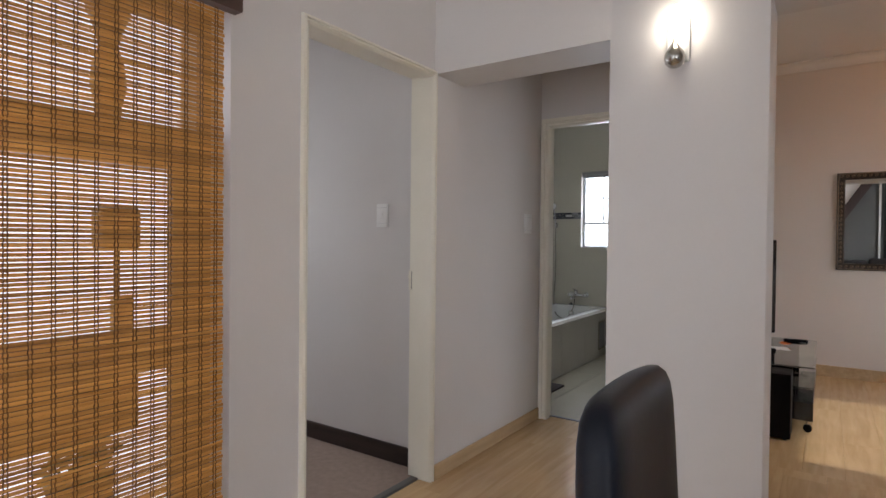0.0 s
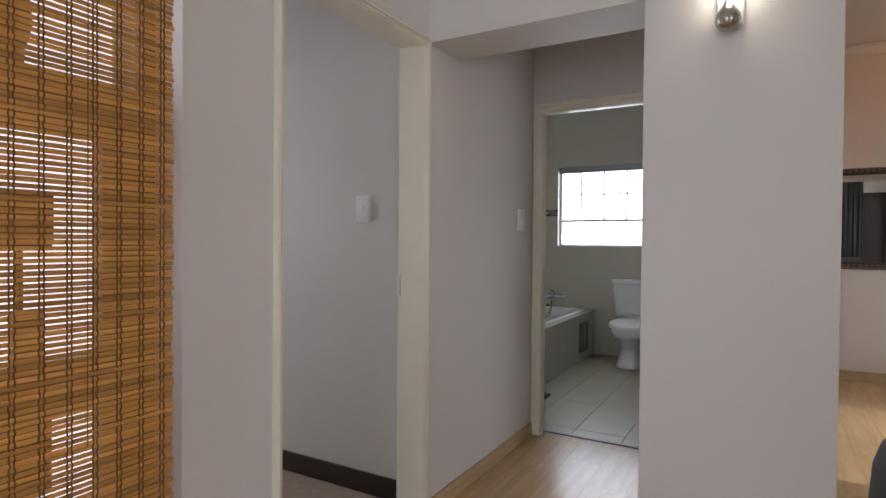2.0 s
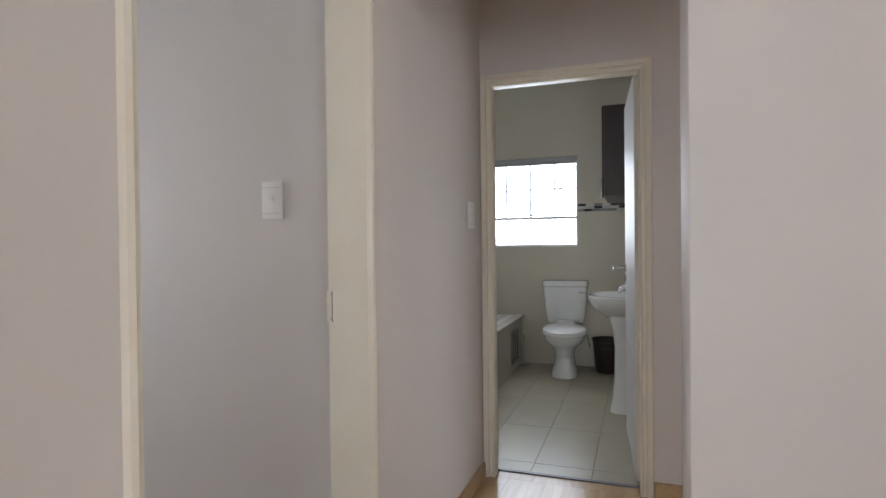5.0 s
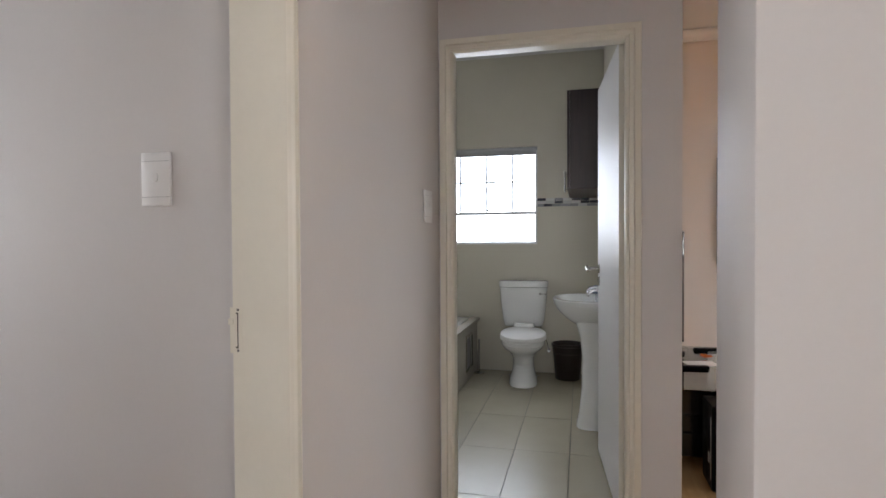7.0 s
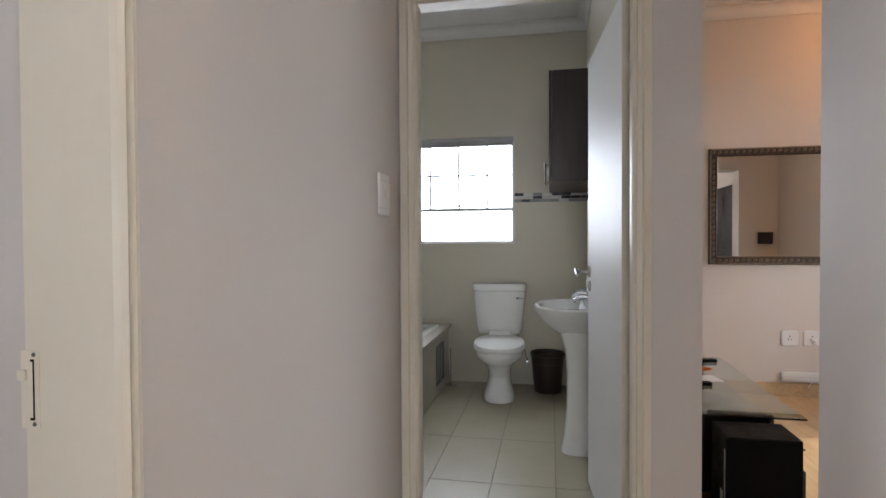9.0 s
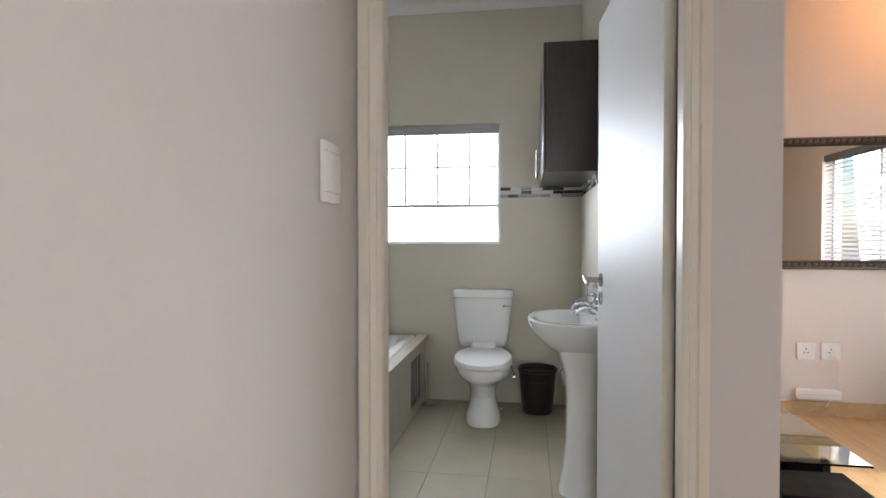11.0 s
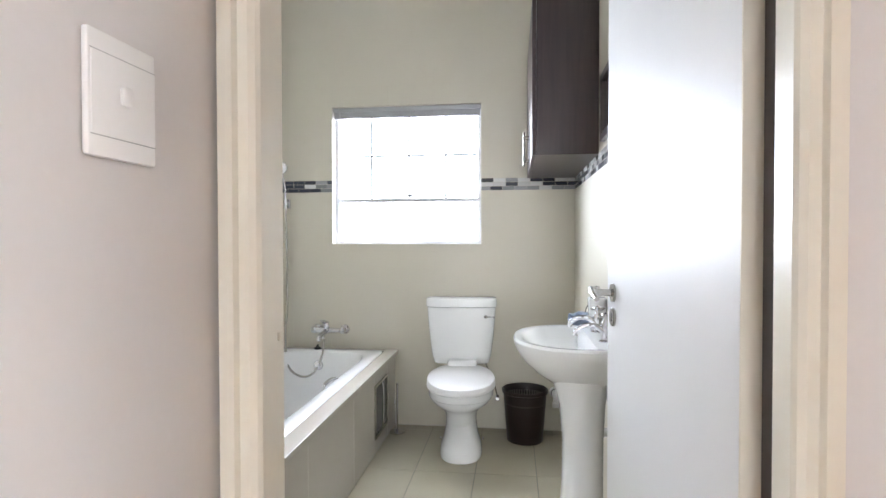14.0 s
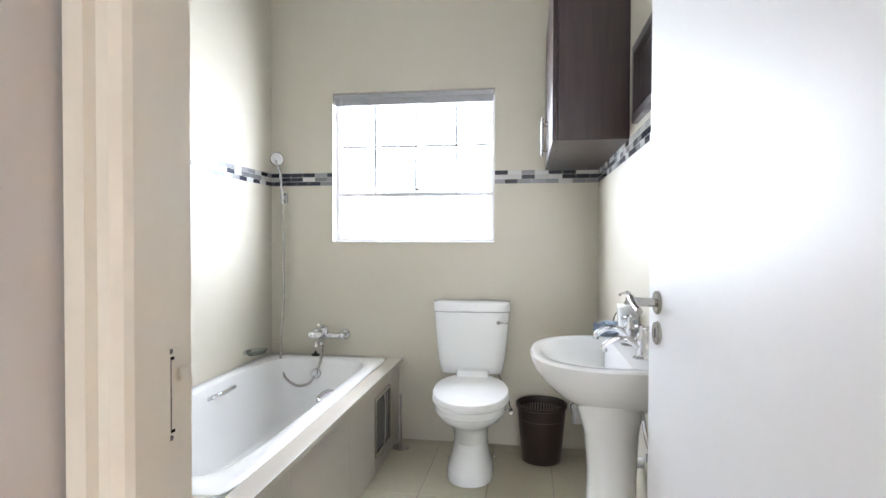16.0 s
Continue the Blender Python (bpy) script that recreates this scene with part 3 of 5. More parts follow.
def simple_window(name, at, size_y, z0, z1, along, label):
    w = thing(name, at, label, "window", kind="structure")
    h = size_y / 2
    rows = [(-h, -h + 0.05), (h - 0.05, h), (-0.025, 0.025)]
    bm = bmesh.new()
    for a, b in rows:
        box(*((-0.03, 0.03, a, b) if along == "y" else (a, b, -0.03, 0.03)), z0, z1, 0.003, bm)
    for a, b in ((z0, z0 + 0.05), (z1 - 0.05, z1)):
        for u, v in ((-h + 0.05, -0.025), (0.025, h - 0.05)):
            box(*((-0.03, 0.03, u, v) if along == "y" else (u, v, -0.03, 0.03)), a, b, 0.003, bm)
    part("window_frame", bm, STEEL_WHITE, w, smooth=False)
    p = part("pane", box(*((-0.003, 0.003, -h + 0.04, h - 0.04) if along == "y" else (-h + 0.04, h - 0.04, -0.003, 0.003)), z0 + 0.04, z1 - 0.04), PANE, w, "clear glass", False)
    p.visible_shadow = False


simple_window("window_3", (LIVX + 0.13, 1.10, 0), 1.70, 0.9, 2.1, "y", "white framed living room window")
# unseen east opening, added as a way in for the dining fill
simple_window("window_4", (LIVX + 0.13, -4.75, 0), 1.7, 0.3, 2.2, "y", "white framed opening out of view, added to light the dining room")
# unseen south opening, added for the fill on the hall end
simple_window("window_6", (0.85, FRONT - 0.12, 0), 1.6, 0.3, 2.2, "x", "white framed opening out of view, added to light the hall end")
# unseen, added only to let the bedroom fill through
simple_window("window_5", (-3.12, -1.67, 0), 0.8, 0.9, 2.1, "y", "white framed bedroom window out of view, added to let in light")


def living_blind():
    b = thing("venetian_blind", (LIVX + 0.03, 1.10, 2.1), "white venetian blind in the living room window", "blind")
    part("headrail", box(-0.02, 0.03, -0.84, 0.84, -0.065, -0.002, 0.003), TRIM_METAL, b, "dull grey blind headrail", False)
    me = None
    z = -0.075
    while z > -1.17:
        if me is None:
            s = part("slat", box(-0.020, 0.020, -0.83, 0.83, -0.0008, 0.0008, m=pose(0, 0, 0, 0, -34, 0)), SLAT_WHITE, b, smooth=False)
            me = s.data
        else:
            s = new("slat", me)
            s.parent = b
        s.location = (0, 0, z)
        z -= 0.044
    part("bottom_rail", box(-0.02, 0.02, -0.83, 0.83, -1.195, -1.18, 0.002), PLASTIC_W, b, smooth=False)


living_blind()


# ---- bathroom things ----
def toilet():
    t = thing("toilet", (0.054, 2.394, 0), "white close-coupled porcelain toilet with closed lid", "toilet")
    t.rotation_euler = (0, 0, radians(3.5))
    # y local: minus towards the door
    rings = [rounded(0, -0.01, 0.0, 0.117, 0.211, 44, 2.5), rounded(0, -0.01, 0.012, 0.119, 0.213, 44, 2.5), rounded(0, -0.008, 0.05, 0.112, 0.205, 44, 2.4),
             rounded(0, 0.012, 0.10, 0.095, 0.182, 44, 2.3), rounded(0, 0.04, 0.16, 0.087, 0.155, 44, 2.2), rounded(0, 0.035, 0.22, 0.092, 0.170, 44, 2.2),
             rounded(0, 0.01, 0.27, 0.122, 0.215, 44, 2.2), rounded(0, -0.01, 0.300, 0.158, 0.250, 44, 2.2), rounded(0, -0.015, 0.326, 0.176, 0.263, 44, 2.25),
             rounded(0, -0.015, 0.333, 0.177, 0.264, 44, 2.25), rounded(0, -0.015, 0.337, 0.182, 0.269, 44, 2.25), rounded(0, -0.015, 0.369, 0.184, 0.271, 44, 2.25), rounded(0, -0.015, 0.376, 0.178, 0.265, 44, 2.25)]
    part("pan", loft(rings), PORCELAIN, t)
    seat = [rounded(0, -0.02, z, 0.194 - d, 0.272 - d, 44, 2.15) for z, d in ((0.377, 0.006), (0.381, 0.0), (0.393, 0.0), (0.397, 0.004))]
    part("seat", loft(seat), PLASTIC_W, t, "white plastic toilet seat")
    lid = [rounded(0, -0.02, z, 0.192 - d, 0.270 - d, 44, 2.15, 0.045) for z, d in ((0.4005, 0.006), (0.401, 0.0), (0.415, 0.0), (0.422, 0.005), (0.426, 0.03), (0.428, 0.09))]
    part("lid", loft(lid), PLASTIC_W, t, "white plastic toilet lid, closed")
    for x in (-0.075, 0.075):
        part("hinge", box(x - 0.018, x + 0.018, 0.205, 0.24, 0.377, 0.420, 0.006), PLASTIC_W, t)
    part("cistern_neck", box(-0.09, 0.09, 0.17, 0.36, 0.30, 0.47, 0.02), PORCELAIN, t)
    # cistern, wider towards the top
    prof = [(0.434, 0.158, 0.056), (0.440, 0.167, 0.060), (0.49, 0.181, 0.066), (0.60, 0.195, 0.071), (0.70, 0.204, 0.075), (0.783, 0.209, 0.077)]
    part("cistern", loft([rounded(-0.006, 0.272 + (0.077 - ry), z, rx, ry, 48, 5.0) for z, rx, ry in prof]), PORCELAIN, t)
    lidp = [(0.785, 0.208, 0.076), (0.789, 0.215, 0.081), (0.826, 0.216, 0.082), (0.837, 0.212, 0.078), (0.842, 0.195, 0.061)]
    part("cistern_lid", loft([rounded(-0.006, 0.270, z, rx, ry, 48, 5.0) for z, rx, ry in lidp]), PORCELAIN, t)
    part("lever_boss", lathe([(0.004, 0), (0.009, 0.004), (0.011, 0.012), (0.009, 0.018), (0.004, 0.021)], Matrix.Translation((0.140, 0.196, 0.731)) @ pose(0, 0, 0, 90, 0, 0), 16), CHROME, t)
    part("flush_lever", tube([(0.140, 0.180, 0.731), (0.168, 0.177, 0.731), (0.194, 0.178, 0.730)], [0.004, 0.0032, 0.004], 10), CHROME, t, "chrome flush lever")
    for x in (-0.122, 0.122):
        part("floor_bolt", lathe([(0.008, 0), (0.008, 0.006), (0.003, 0.010)], Matrix.Translation((x * 0.98, 0.09, 0.03)) @ pose(0, 0, 0, 0, 90 if x > 0 else -90, 0), 12), CHROME, t)
    part("inlet_hose", tube(curve_points([(0.12, 0.325, 0.47), (0.15, 0.330, 0.40), (0.19, 0.333, 0.31), (0.215, 0.333, 0.212)], 6), 0.004, 10), STEEL, t, "braided steel inlet hose")
    part("stop_valve", loft([[Vector((0.215 + r * math.cos(a * math.pi / 8), 0.352 - d, 0.205 + r * math.sin(a * math.pi / 8))) for a in range(16)] for d, r in ((0, 0.012), (0.005, 0.012), (0.007, 0.006), (0.04, 0.006), (0.042, 0.010), (0.056, 0.010))]), CHROME, t, "chrome stop valve")
    return t


toilet()


def bathtub():
    t = thing("bathtub", (0, 0, 0), "white acrylic bathtub in a tiled surround", "bathtub")
    cx, cy = (XL + 0.012 - 0.468) / 2, (0.938 + 2.715) / 2
    rx, ry = (-0.468 - XL - 0.012) / 2, (2.715 - 0.938) / 2
    z = 0.492
    rings = [rounded(cx, cy, 0.43, rx - 0.006, ry - 0.006, 96, 22), rounded(cx, cy, z - 0.02, rx - 0.001, ry - 0.001, 96, 22), rounded(cx, cy, z - 0.006, rx, ry, 96, 22), rounded(cx, cy, z, rx - 0.008, ry - 0.008, 96, 20),
             rounded(cx, cy + 0.01, z + 0.002, rx - 0.058, ry - 0.078, 96, 9), rounded(cx, cy + 0.01, z - 0.008, rx - 0.074, ry - 0.096, 96, 7), rounded(cx, cy + 0.015, z - 0.05, rx - 0.084, ry - 0.112, 96, 6.5),
             rounded(cx, cy + 0.03, z - 0.20, rx - 0.100, ry - 0.15, 96, 6), rounded(cx, cy + 0.05, z - 0.33, rx - 0.115, ry - 0.18, 96, 5), rounded(cx, cy + 0.06, z - 0.375, rx - 0.15, ry - 0.23, 96, 4.5), rounded(cx, cy + 0.06, z - 0.385, rx - 0.22, ry - 0.34, 96, 4)]
    part("tub", loft(rings, cap0=False), ACRYLIC, t)
    # tiled surround
    part("ledge", boxes((-0.466, -0.386, 0.90, YB - 0.002, 0.462, 0.487), (XL + 0.012, -0.466, 2.718, YB - 0.002, 0.462, 0.487), (XL + 0.012, -0.466, 0.90, 0.935, 0.462, 0.487), bevel=0.002), TILE_TUB, t, "greige tiled bath ledge", False)
    part("front_panel", boxes((-0.442, -0.418, 0.91, 2.23, 0.0, 0.461), (-0.442, -0.418, 2.54, YB - 0.002, 0.0, 0.461), (-0.442, -0.418, 2.23, 2.54, 0.0, 0.085), (-0.442, -0.418, 2.23, 2.54, 0.385, 0.461)), GROUT_WALL, t, "grouted backing of the bath panel", False)
    part("end_panel", boxes((XL + 0.012, -0.443, 0.91, 0.934, 0.0, 0.461)), TILE_TUB, t, "greige tiled end of the bath surround", False)
    for y0, y1 in ((0.908, 1.232), (1.234, 1.830), (1.832, 2.228), (2.544, YB - 0.004)):
        part("tile", box(-0.418, -0.410, y0, y1, 0.003, 0.460, 0.0015, seg=1), TILE_TUB, t, smooth=False)
    for z0, z1 in ((0.003, 0.083), (0.387, 0.460)):
        part("tile", box(-0.418, -0.410, 2.230, 2.542, z0, z1, 0.0015, seg=1), TILE_TUB, t, smooth=False)
    # hatch
    h = part("access_hatch", boxes((-0.420, -0.404, 2.232, 2.248, 0.086, 0.384), (-0.420, -0.404, 2.524, 2.540, 0.086, 0.384), (-0.420, -0.404, 2.248, 2.524, 0.370, 0.384), (-0.420, -0.404, 2.248, 2.524, 0.086, 0.100), bevel=0.002), STEEL, t, "chrome framed access hatch", False)
    part("hatch_cover", box(-0.426, -0.420, 2.248, 2.524, 0.100, 0.370, 0.001), TRIM_METAL, h, smooth=False)
    part("hatch_pull", tube(curve_points([(-0.419, 2.39, 0.36), (-0.402, 2.39, 0.35), (-0.402, 2.39, 0.13), (-0.419, 2.39, 0.115)], 6), 0.005, 10), CHROME, h)
    # fittings
    yo = cy + 0.005 + ry - 0.105
    m = Matrix.Translation((-0.868, yo, 0.405)) @ pose(0, 0, 0, 90 - 12, 0, 0)
    part("overflow", lathe([(0.031, -0.004), (0.031, 0.006), (0.026, 0.012), (0.015, 0.013), (0.013, 0.02), (0.006, 0.022)], m, 24), CHROME, t, "chrome bath overflow")
    part("waste", lathe([(0.03, 0), (0.03, 0.003), (0.018, 0.004)], Matrix.Translation((-0.89, 2.42, z - 0.383)), 24), CHROME, t)
    ix = cx + rx - 0.088
    part("grab_handle", tube(curve_points([(ix + 0.005, 1.91, 0.440), (ix - 0.032, 1.92, 0.462), (ix - 0.042, 2.00, 0.466), (ix - 0.032, 2.08, 0.462), (ix + 0.005, 2.09, 0.440)], 8), 0.009, 12), CHROME, t, "chrome grab handle")
    ix = cx - rx + 0.086
    part("grab_handle", tube(curve_points([(ix - 0.005, 1.93, 0.436), (ix + 0.030, 1.94, 0.451), (ix + 0.040, 2.02, 0.453), (ix + 0.030, 2.11, 0.451), (ix - 0.005, 2.12, 0.436)], 8), 0.010, 12), CHROME, t, "chrome grab handle")
    part("plug", lathe([(0.021, 0), (0.024, 0.004), (0.022, 0.012), (0.010, 0.015), (0.006, 0.024), (0.009, 0.028), (0.004, 0.031)], Matrix.Translation((-0.900, 2.685, z)), 20), RUBBER, t, "black rubber bath plug")


bathtub()


def bath_mixer():
    zc, y = 0.612, YB - 0.075
    t = thing("bath_mixer", (0, YB, zc), "chrome wall-mounted bath mixer with hand shower hose", "tap")
    y -= YB
    for x in (-0.925, -0.742):
        m = Matrix.Translation((x, -0.006, 0)) @ pose(0, 0, 0, 90, 0, 0)
        part("flange", lathe([(0.032, -0.006), (0.032, 0.002), (0.027, 0.012), (0.014, 0.018), (0.014, 0.045), (0.019, 0.047), (0.019, 0.072), (0.012, 0.078)], m, 24), CHROME, t)
    part("body", tube([(-0.945, y + 0.012, 0), (-0.925, y + 0.012, 0), (-0.86, y + 0.012, 0), (-0.80, y + 0.012, 0), (-0.742, y + 0.012, 0)], [0.019, 0.020, 0.022, 0.016, 0.014], 18), CHROME, t)
    part("cartridge", lathe([(0.021, 0.0), (0.023, 0.02), (0.023, 0.042), (0.016, 0.050)], Matrix.Translation((-0.852, y + 0.008, 0.008)), 20), CHROME, t)
    part("lever", tube(curve_points([(-0.852, y, 0.052), (-0.852, y - 0.03, 0.062), (-0.852, y - 0.085, 0.074)], 5), [0.013] * 4 + [0.009] * 3 + [0.007] * 4, 12), CHROME, t)
    part("spout", tube(curve_points([(-0.852, y + 0.005, -0.01), (-0.852, y - 0.06, -0.016), (-0.852, y - 0.115, -0.024), (-0.852, y - 0.128, -0.045)], 6), [0.017] * 6 + [0.015] * 13, 16), CHROME, t)
    part("hose_outlet", lathe([(0.011, 0.0), (0.013, -0.012), (0.011, -0.034)], Matrix.Translation((-0.868, y - 0.005, -0.018)), 16), CHROME, t)


bath_mixer()


def hand_shower():
    t = thing("hand_shower", (-1.122, YB, 1.43), "chrome hand shower on a wall bracket with hanging hose", "shower")
    part("bracket", boxes((-0.016, 0.016, -0.03, -0.001, -0.03, 0.03), (-0.012, 0.012, -0.062, -0.026, -0.012, 0.014), bevel=0.005), CHROME, t)
    pts = curve_points([(0.0, -0.055, -0.035), (0.0, -0.060, 0.04), (-0.004, -0.066, 0.13), (-0.018, -0.078, 0.20), (-0.022, -0.090, 0.225)], 6)
    part("handle", tube(pts, [0.0095 + 0.000 * k for k in range(len(pts))], 14), CHROME, t)
    m = Matrix.Translation((-0.020, -0.075, 0.232)) @ Vector((0.12, -1, -0.28)).to_track_quat("Z", "Y").to_matrix().to_4x4()
    part("shower_head", lathe([(0.012, -0.018), (0.030, -0.010), (0.041, 0.0), (0.043, 0.012), (0.041, 0.016)], m, 28), CHROME, t)
    part("spray_face", lathe([(0.036, 0.016), (0.035, 0.019), (0.02, 0.020)], m, 28), PLASTIC_W, t, "pale grey spray face")
    dots = bmesh.new()
    for k in range(18):
        r = 0.026 if k < 12 else 0.013
        a = k * math.pi / (6 if k < 12 else 3)
        lathe([(0.0016, 0.0118), (0.0013, 0.0215)], m @ Matrix.Translation((r * math.cos(a), r * math.sin(a), 0)), 6, dots)
    part("nozzles", dots, RAIL_GREY, t)
    hose = curve_points([(0.0, -0.055, -0.035), (0.006, -0.056, -0.30), (0.013, -0.072, -0.65), (0.018, -0.112, -0.81), (0.034, -0.150, -0.910), (0.046, -0.172, -0.988), (0.084, -0.186, -1.056), (0.157, -0.190, -1.092), (0.222, -0.180, -1.074), (0.262, -0.162, -1.004), (0.278, -0.145, -0.944), (0.263, -0.080, -0.875)], 8)
    part("hose", tube(hose, [0.0068 + (0.0007 if k % 2 else 0) for k in range(len(hose))], 10), STEEL, t, "ribbed metal shower hose")


hand_shower()


def soap_dish():
    t = thing("soap_dish", (XL + 0.009, 2.44, 0.552), "clear glass soap dish on a chrome wall bracket", "soap dish")
    part("bracket", boxes((0.0, 0.018, -0.03, 0.03, -0.012, 0.014), bevel=0.003), CHROME, t)
    rings = [rounded(0.065, 0, z, rx, ry, 32, 3) for z, rx, ry in ((-0.008, 0.036, 0.055), (0.014, 0.045, 0.066), (0.014, 0.041, 0.062), (-0.003, 0.033, 0.052))]
    part("dish", loft(rings), GLASS_TOP, t, "clear glass dish")


soap_dish()


def basin():
    cy, rim = 1.385, 0.832
    t = thing("pedestal_basin", (XR + 0.004, cy, 0), "white porcelain basin on a full pedestal", "basin")

    def outline(z, front, half, back=0.012, k=2.3):
        out = []
        n = 64
        for i in range(n):
            a = 2 * math.pi * i / n
            c, s = math.cos(a), math.sin(a)
            if c < 0:
                x = -front * abs(c) ** (2 / k)
            else:
                x = back * min(1, abs(c) * 6) if back > 0 else back * 0
            y = math.copysign(abs(s) ** (2 / k), s) * half
            out.append(Vector((x - 0.14, y, z)))
        return out

    outer = [outline(0.655, 0.085, 0.075, 0.09), outline(0.665, 0.115, 0.095, 0.10), outline(0.70, 0.165, 0.150, 0.125), outline(0.75, 0.215, 0.225, 0.135), outline(0.79, 0.238, 0.268, 0.138), outline(0.812, 0.246, 0.281, 0.139), outline(0.824, 0.248, 0.284, 0.139), outline(rim, 0.243, 0.279, 0.137),
             outline(rim, 0.222, 0.250, 0.030), outline(rim - 0.008, 0.212, 0.238, 0.024), outline(rim - 0.045, 0.180, 0.200, 0.012), outline(rim - 0.09, 0.130, 0.145, 0.005), outline(rim - 0.118, 0.07, 0.075, 0.002)]
    part("bowl", loft(outer), PORCELAIN, t)
    ped = [rounded(x, 0, z, rx, ry, 40, 3) for z, x, rx, ry in ((0.0, -0.140, 0.100, 0.116), (0.02, -0.140, 0.098, 0.113), (0.10, -0.136, 0.085, 0.098), (0.25, -0.132, 0.075, 0.086), (0.45, -0.130, 0.074, 0.088), (0.58, -0.134, 0.083, 0.102), (0.70, -0.145, 0.108, 0.128))]
    part("pedestal", loft(ped), PORCELAIN, t)
    part("waste", lathe([(0.022, 0), (0.022, 0.004), (0.012, 0.005)], Matrix.Translation((-0.15, 0, rim - 0.119)), 20), CHROME, t)
    part("overflow_hole", disc((-0.345, 0.0, 0.79), (1, 0, 0.4), 0.009, 0.003), CHROME, t)
    for y in (-0.105, 0.105):
        tap = part("tap", lathe([(0.026, 0), (0.026, 0.004), (0.016, 0.010), (0.013, 0.040), (0.019, 0.052), (0.016, 0.068), (0.009, 0.078), (0.008, 0.088)], Matrix.Translation((-0.06, y, rim - 0.001)), 22), CHROME, t, "chrome pillar tap")
        cross = bmesh.new()
        for a in range(4):
            d = Vector((math.cos(a * math.pi / 2 + 0.4), math.sin(a * math.pi / 2 + 0.4), 0))
            c = Vector((-0.06, y, rim + 0.092))
            tube([c, c + d * 0.014, c + d * 0.026, c + d * 0.030], [0.005, 0.0035, 0.0055, 0.003], 8, cross)
        lathe([(0.010, -0.006), (0.011, 0.006), (0.004, 0.012)], Matrix.Translation((-0.06, y, rim + 0.092)), 16, cross)
        part("cross_handle", cross, CHROME, tap)
        sp = curve_points([(-0.065, y, rim + 0.034), (-0.095, y, rim + 0.054), (-0.135, y, rim + 0.055), (-0.165, y, rim + 0.036), (-0.168, y, rim + 0.018)], 6)
        part("spout", tube(sp, [0.011] * 8 + [0.0095] * (len(sp) - 8), 14), CHROME, tap)
    part("waste_pipe", tube(curve_points([(-0.06, 0.05, 0.66), (-0.06, 0.06, 0.50), (-0.05, 0.10, 0.44), (-0.002, 0.10, 0.44)], 5), 0.018, 12), PLASTIC_W, t, "white plastic waste pipe")
    for y in (-0.15, 0.19):
        part("supply_pipe", tube(curve_points([(-0.06, y * 0.6, 0.70), (-0.05, y, 0.60), (-0.03, y, 0.56), (-0.001, y, 0.55)], 5), 0.007, 8), CHROME, t)
        part("shutoff_valve", lathe([(0.018, 0), (0.018, 0.004), (0.010, 0.008), (0.010, 0.03), (0.014, 0.032), (0.014, 0.05)], Matrix.Translation((-0.001, y, 0.55)) @ pose(0, 0, 0, 0, -90, 0), 16), CHROME, t)


basin()


def soap_dispenser():
    t = thing("soap_dispenser", (0.688, 1.565, 0.833), "white ceramic soap dispenser with chrome pump on the basin", "soap dispenser")
    part("bottle", loft([rounded(0, 0, z, r, r, 32, 4.5) for z, r in ((0.0, 0.029), (0.004, 0.031), (0.10, 0.036), (0.122, 0.037), (0.127, 0.033), (0.128, 0.015))]), PORCELAIN, t)
    part("pump", lathe([(0.014, 0.128), (0.014, 0.138), (0.005, 0.141), (0.005, 0.160), (0.010, 0.162), (0.010, 0.172), (0.006, 0.175)], n=18), CHROME, t)
    part("nozzle", tube([(0, 0, 0.168), (-0.018, -0.012, 0.170), (-0.032, -0.022, 0.163)], 0.0045, 10), CHROME, t)


soap_dispenser()


def loofah():
    t = thing("bath_puff", (0.632, 1.655, 0.832), "crumpled blue-grey mesh bath puff with black cord", "bath puff")
    bm = bmesh.new()
    bmesh.ops.create_icosphere(bm, subdivisions=4, radius=1)
    for v in bm.verts:
        n = noise.fractal(v.co * 2.2, 1.0, 2.0, 4) * 0.30 + abs(noise.noise(v.co * 5.5)) * 0.28
        v.co = Vector((v.co.x * 0.048, v.co.y * 0.038, (v.co.z * 0.028 + 0.026))) * (1 + n * 0.7)
        v.co.z = max(v.co.z, 0.0015)
    part("mesh_ball", bm, CLOTH_BLUE, t)
    part("cord", tube(curve_points([(0.02, 0.02, 0.03), (0.03, 0.04, 0.07), (0.05, 0.03, 0.095), (0.055, 0.0, 0.07), (0.03, -0.01, 0.04)], 6), 0.002, 8), RUBBER, t, "black hanging cord")


loofah()


def waste_bin():
    t = thing("waste_bin", (0.417, 2.588, 0), "dark brown tapered plastic waste bin on the tiles", "waste bin")
    n = 48
    prof_o = [(0.103, 0.0), (0.106, 0.004), (0.117, 0.15), (0.127, 0.270), (0.128, 0.285), (0.136, 0.289), (0.137, 0.305), (0.131, 0.309)]
    prof_i = [(0.127, 0.305), (0.124, 0.270), (0.114, 0.15), (0.102, 0.010)]
    part("body", lathe(prof_o + prof_i, n=n), WICKER, t)
    o = part("rim_slot", box(0.1195, 0.1235, -0.003, 0.003, 0.225, 0.270), GROUT, t, "pale slot below the rim", False)
    for k in range(1, n):
        c = new("rim_slot", o.data)
        c.parent = t
        c.rotation_euler = (0, 0, 2 * math.pi * k / n)


waste_bin()


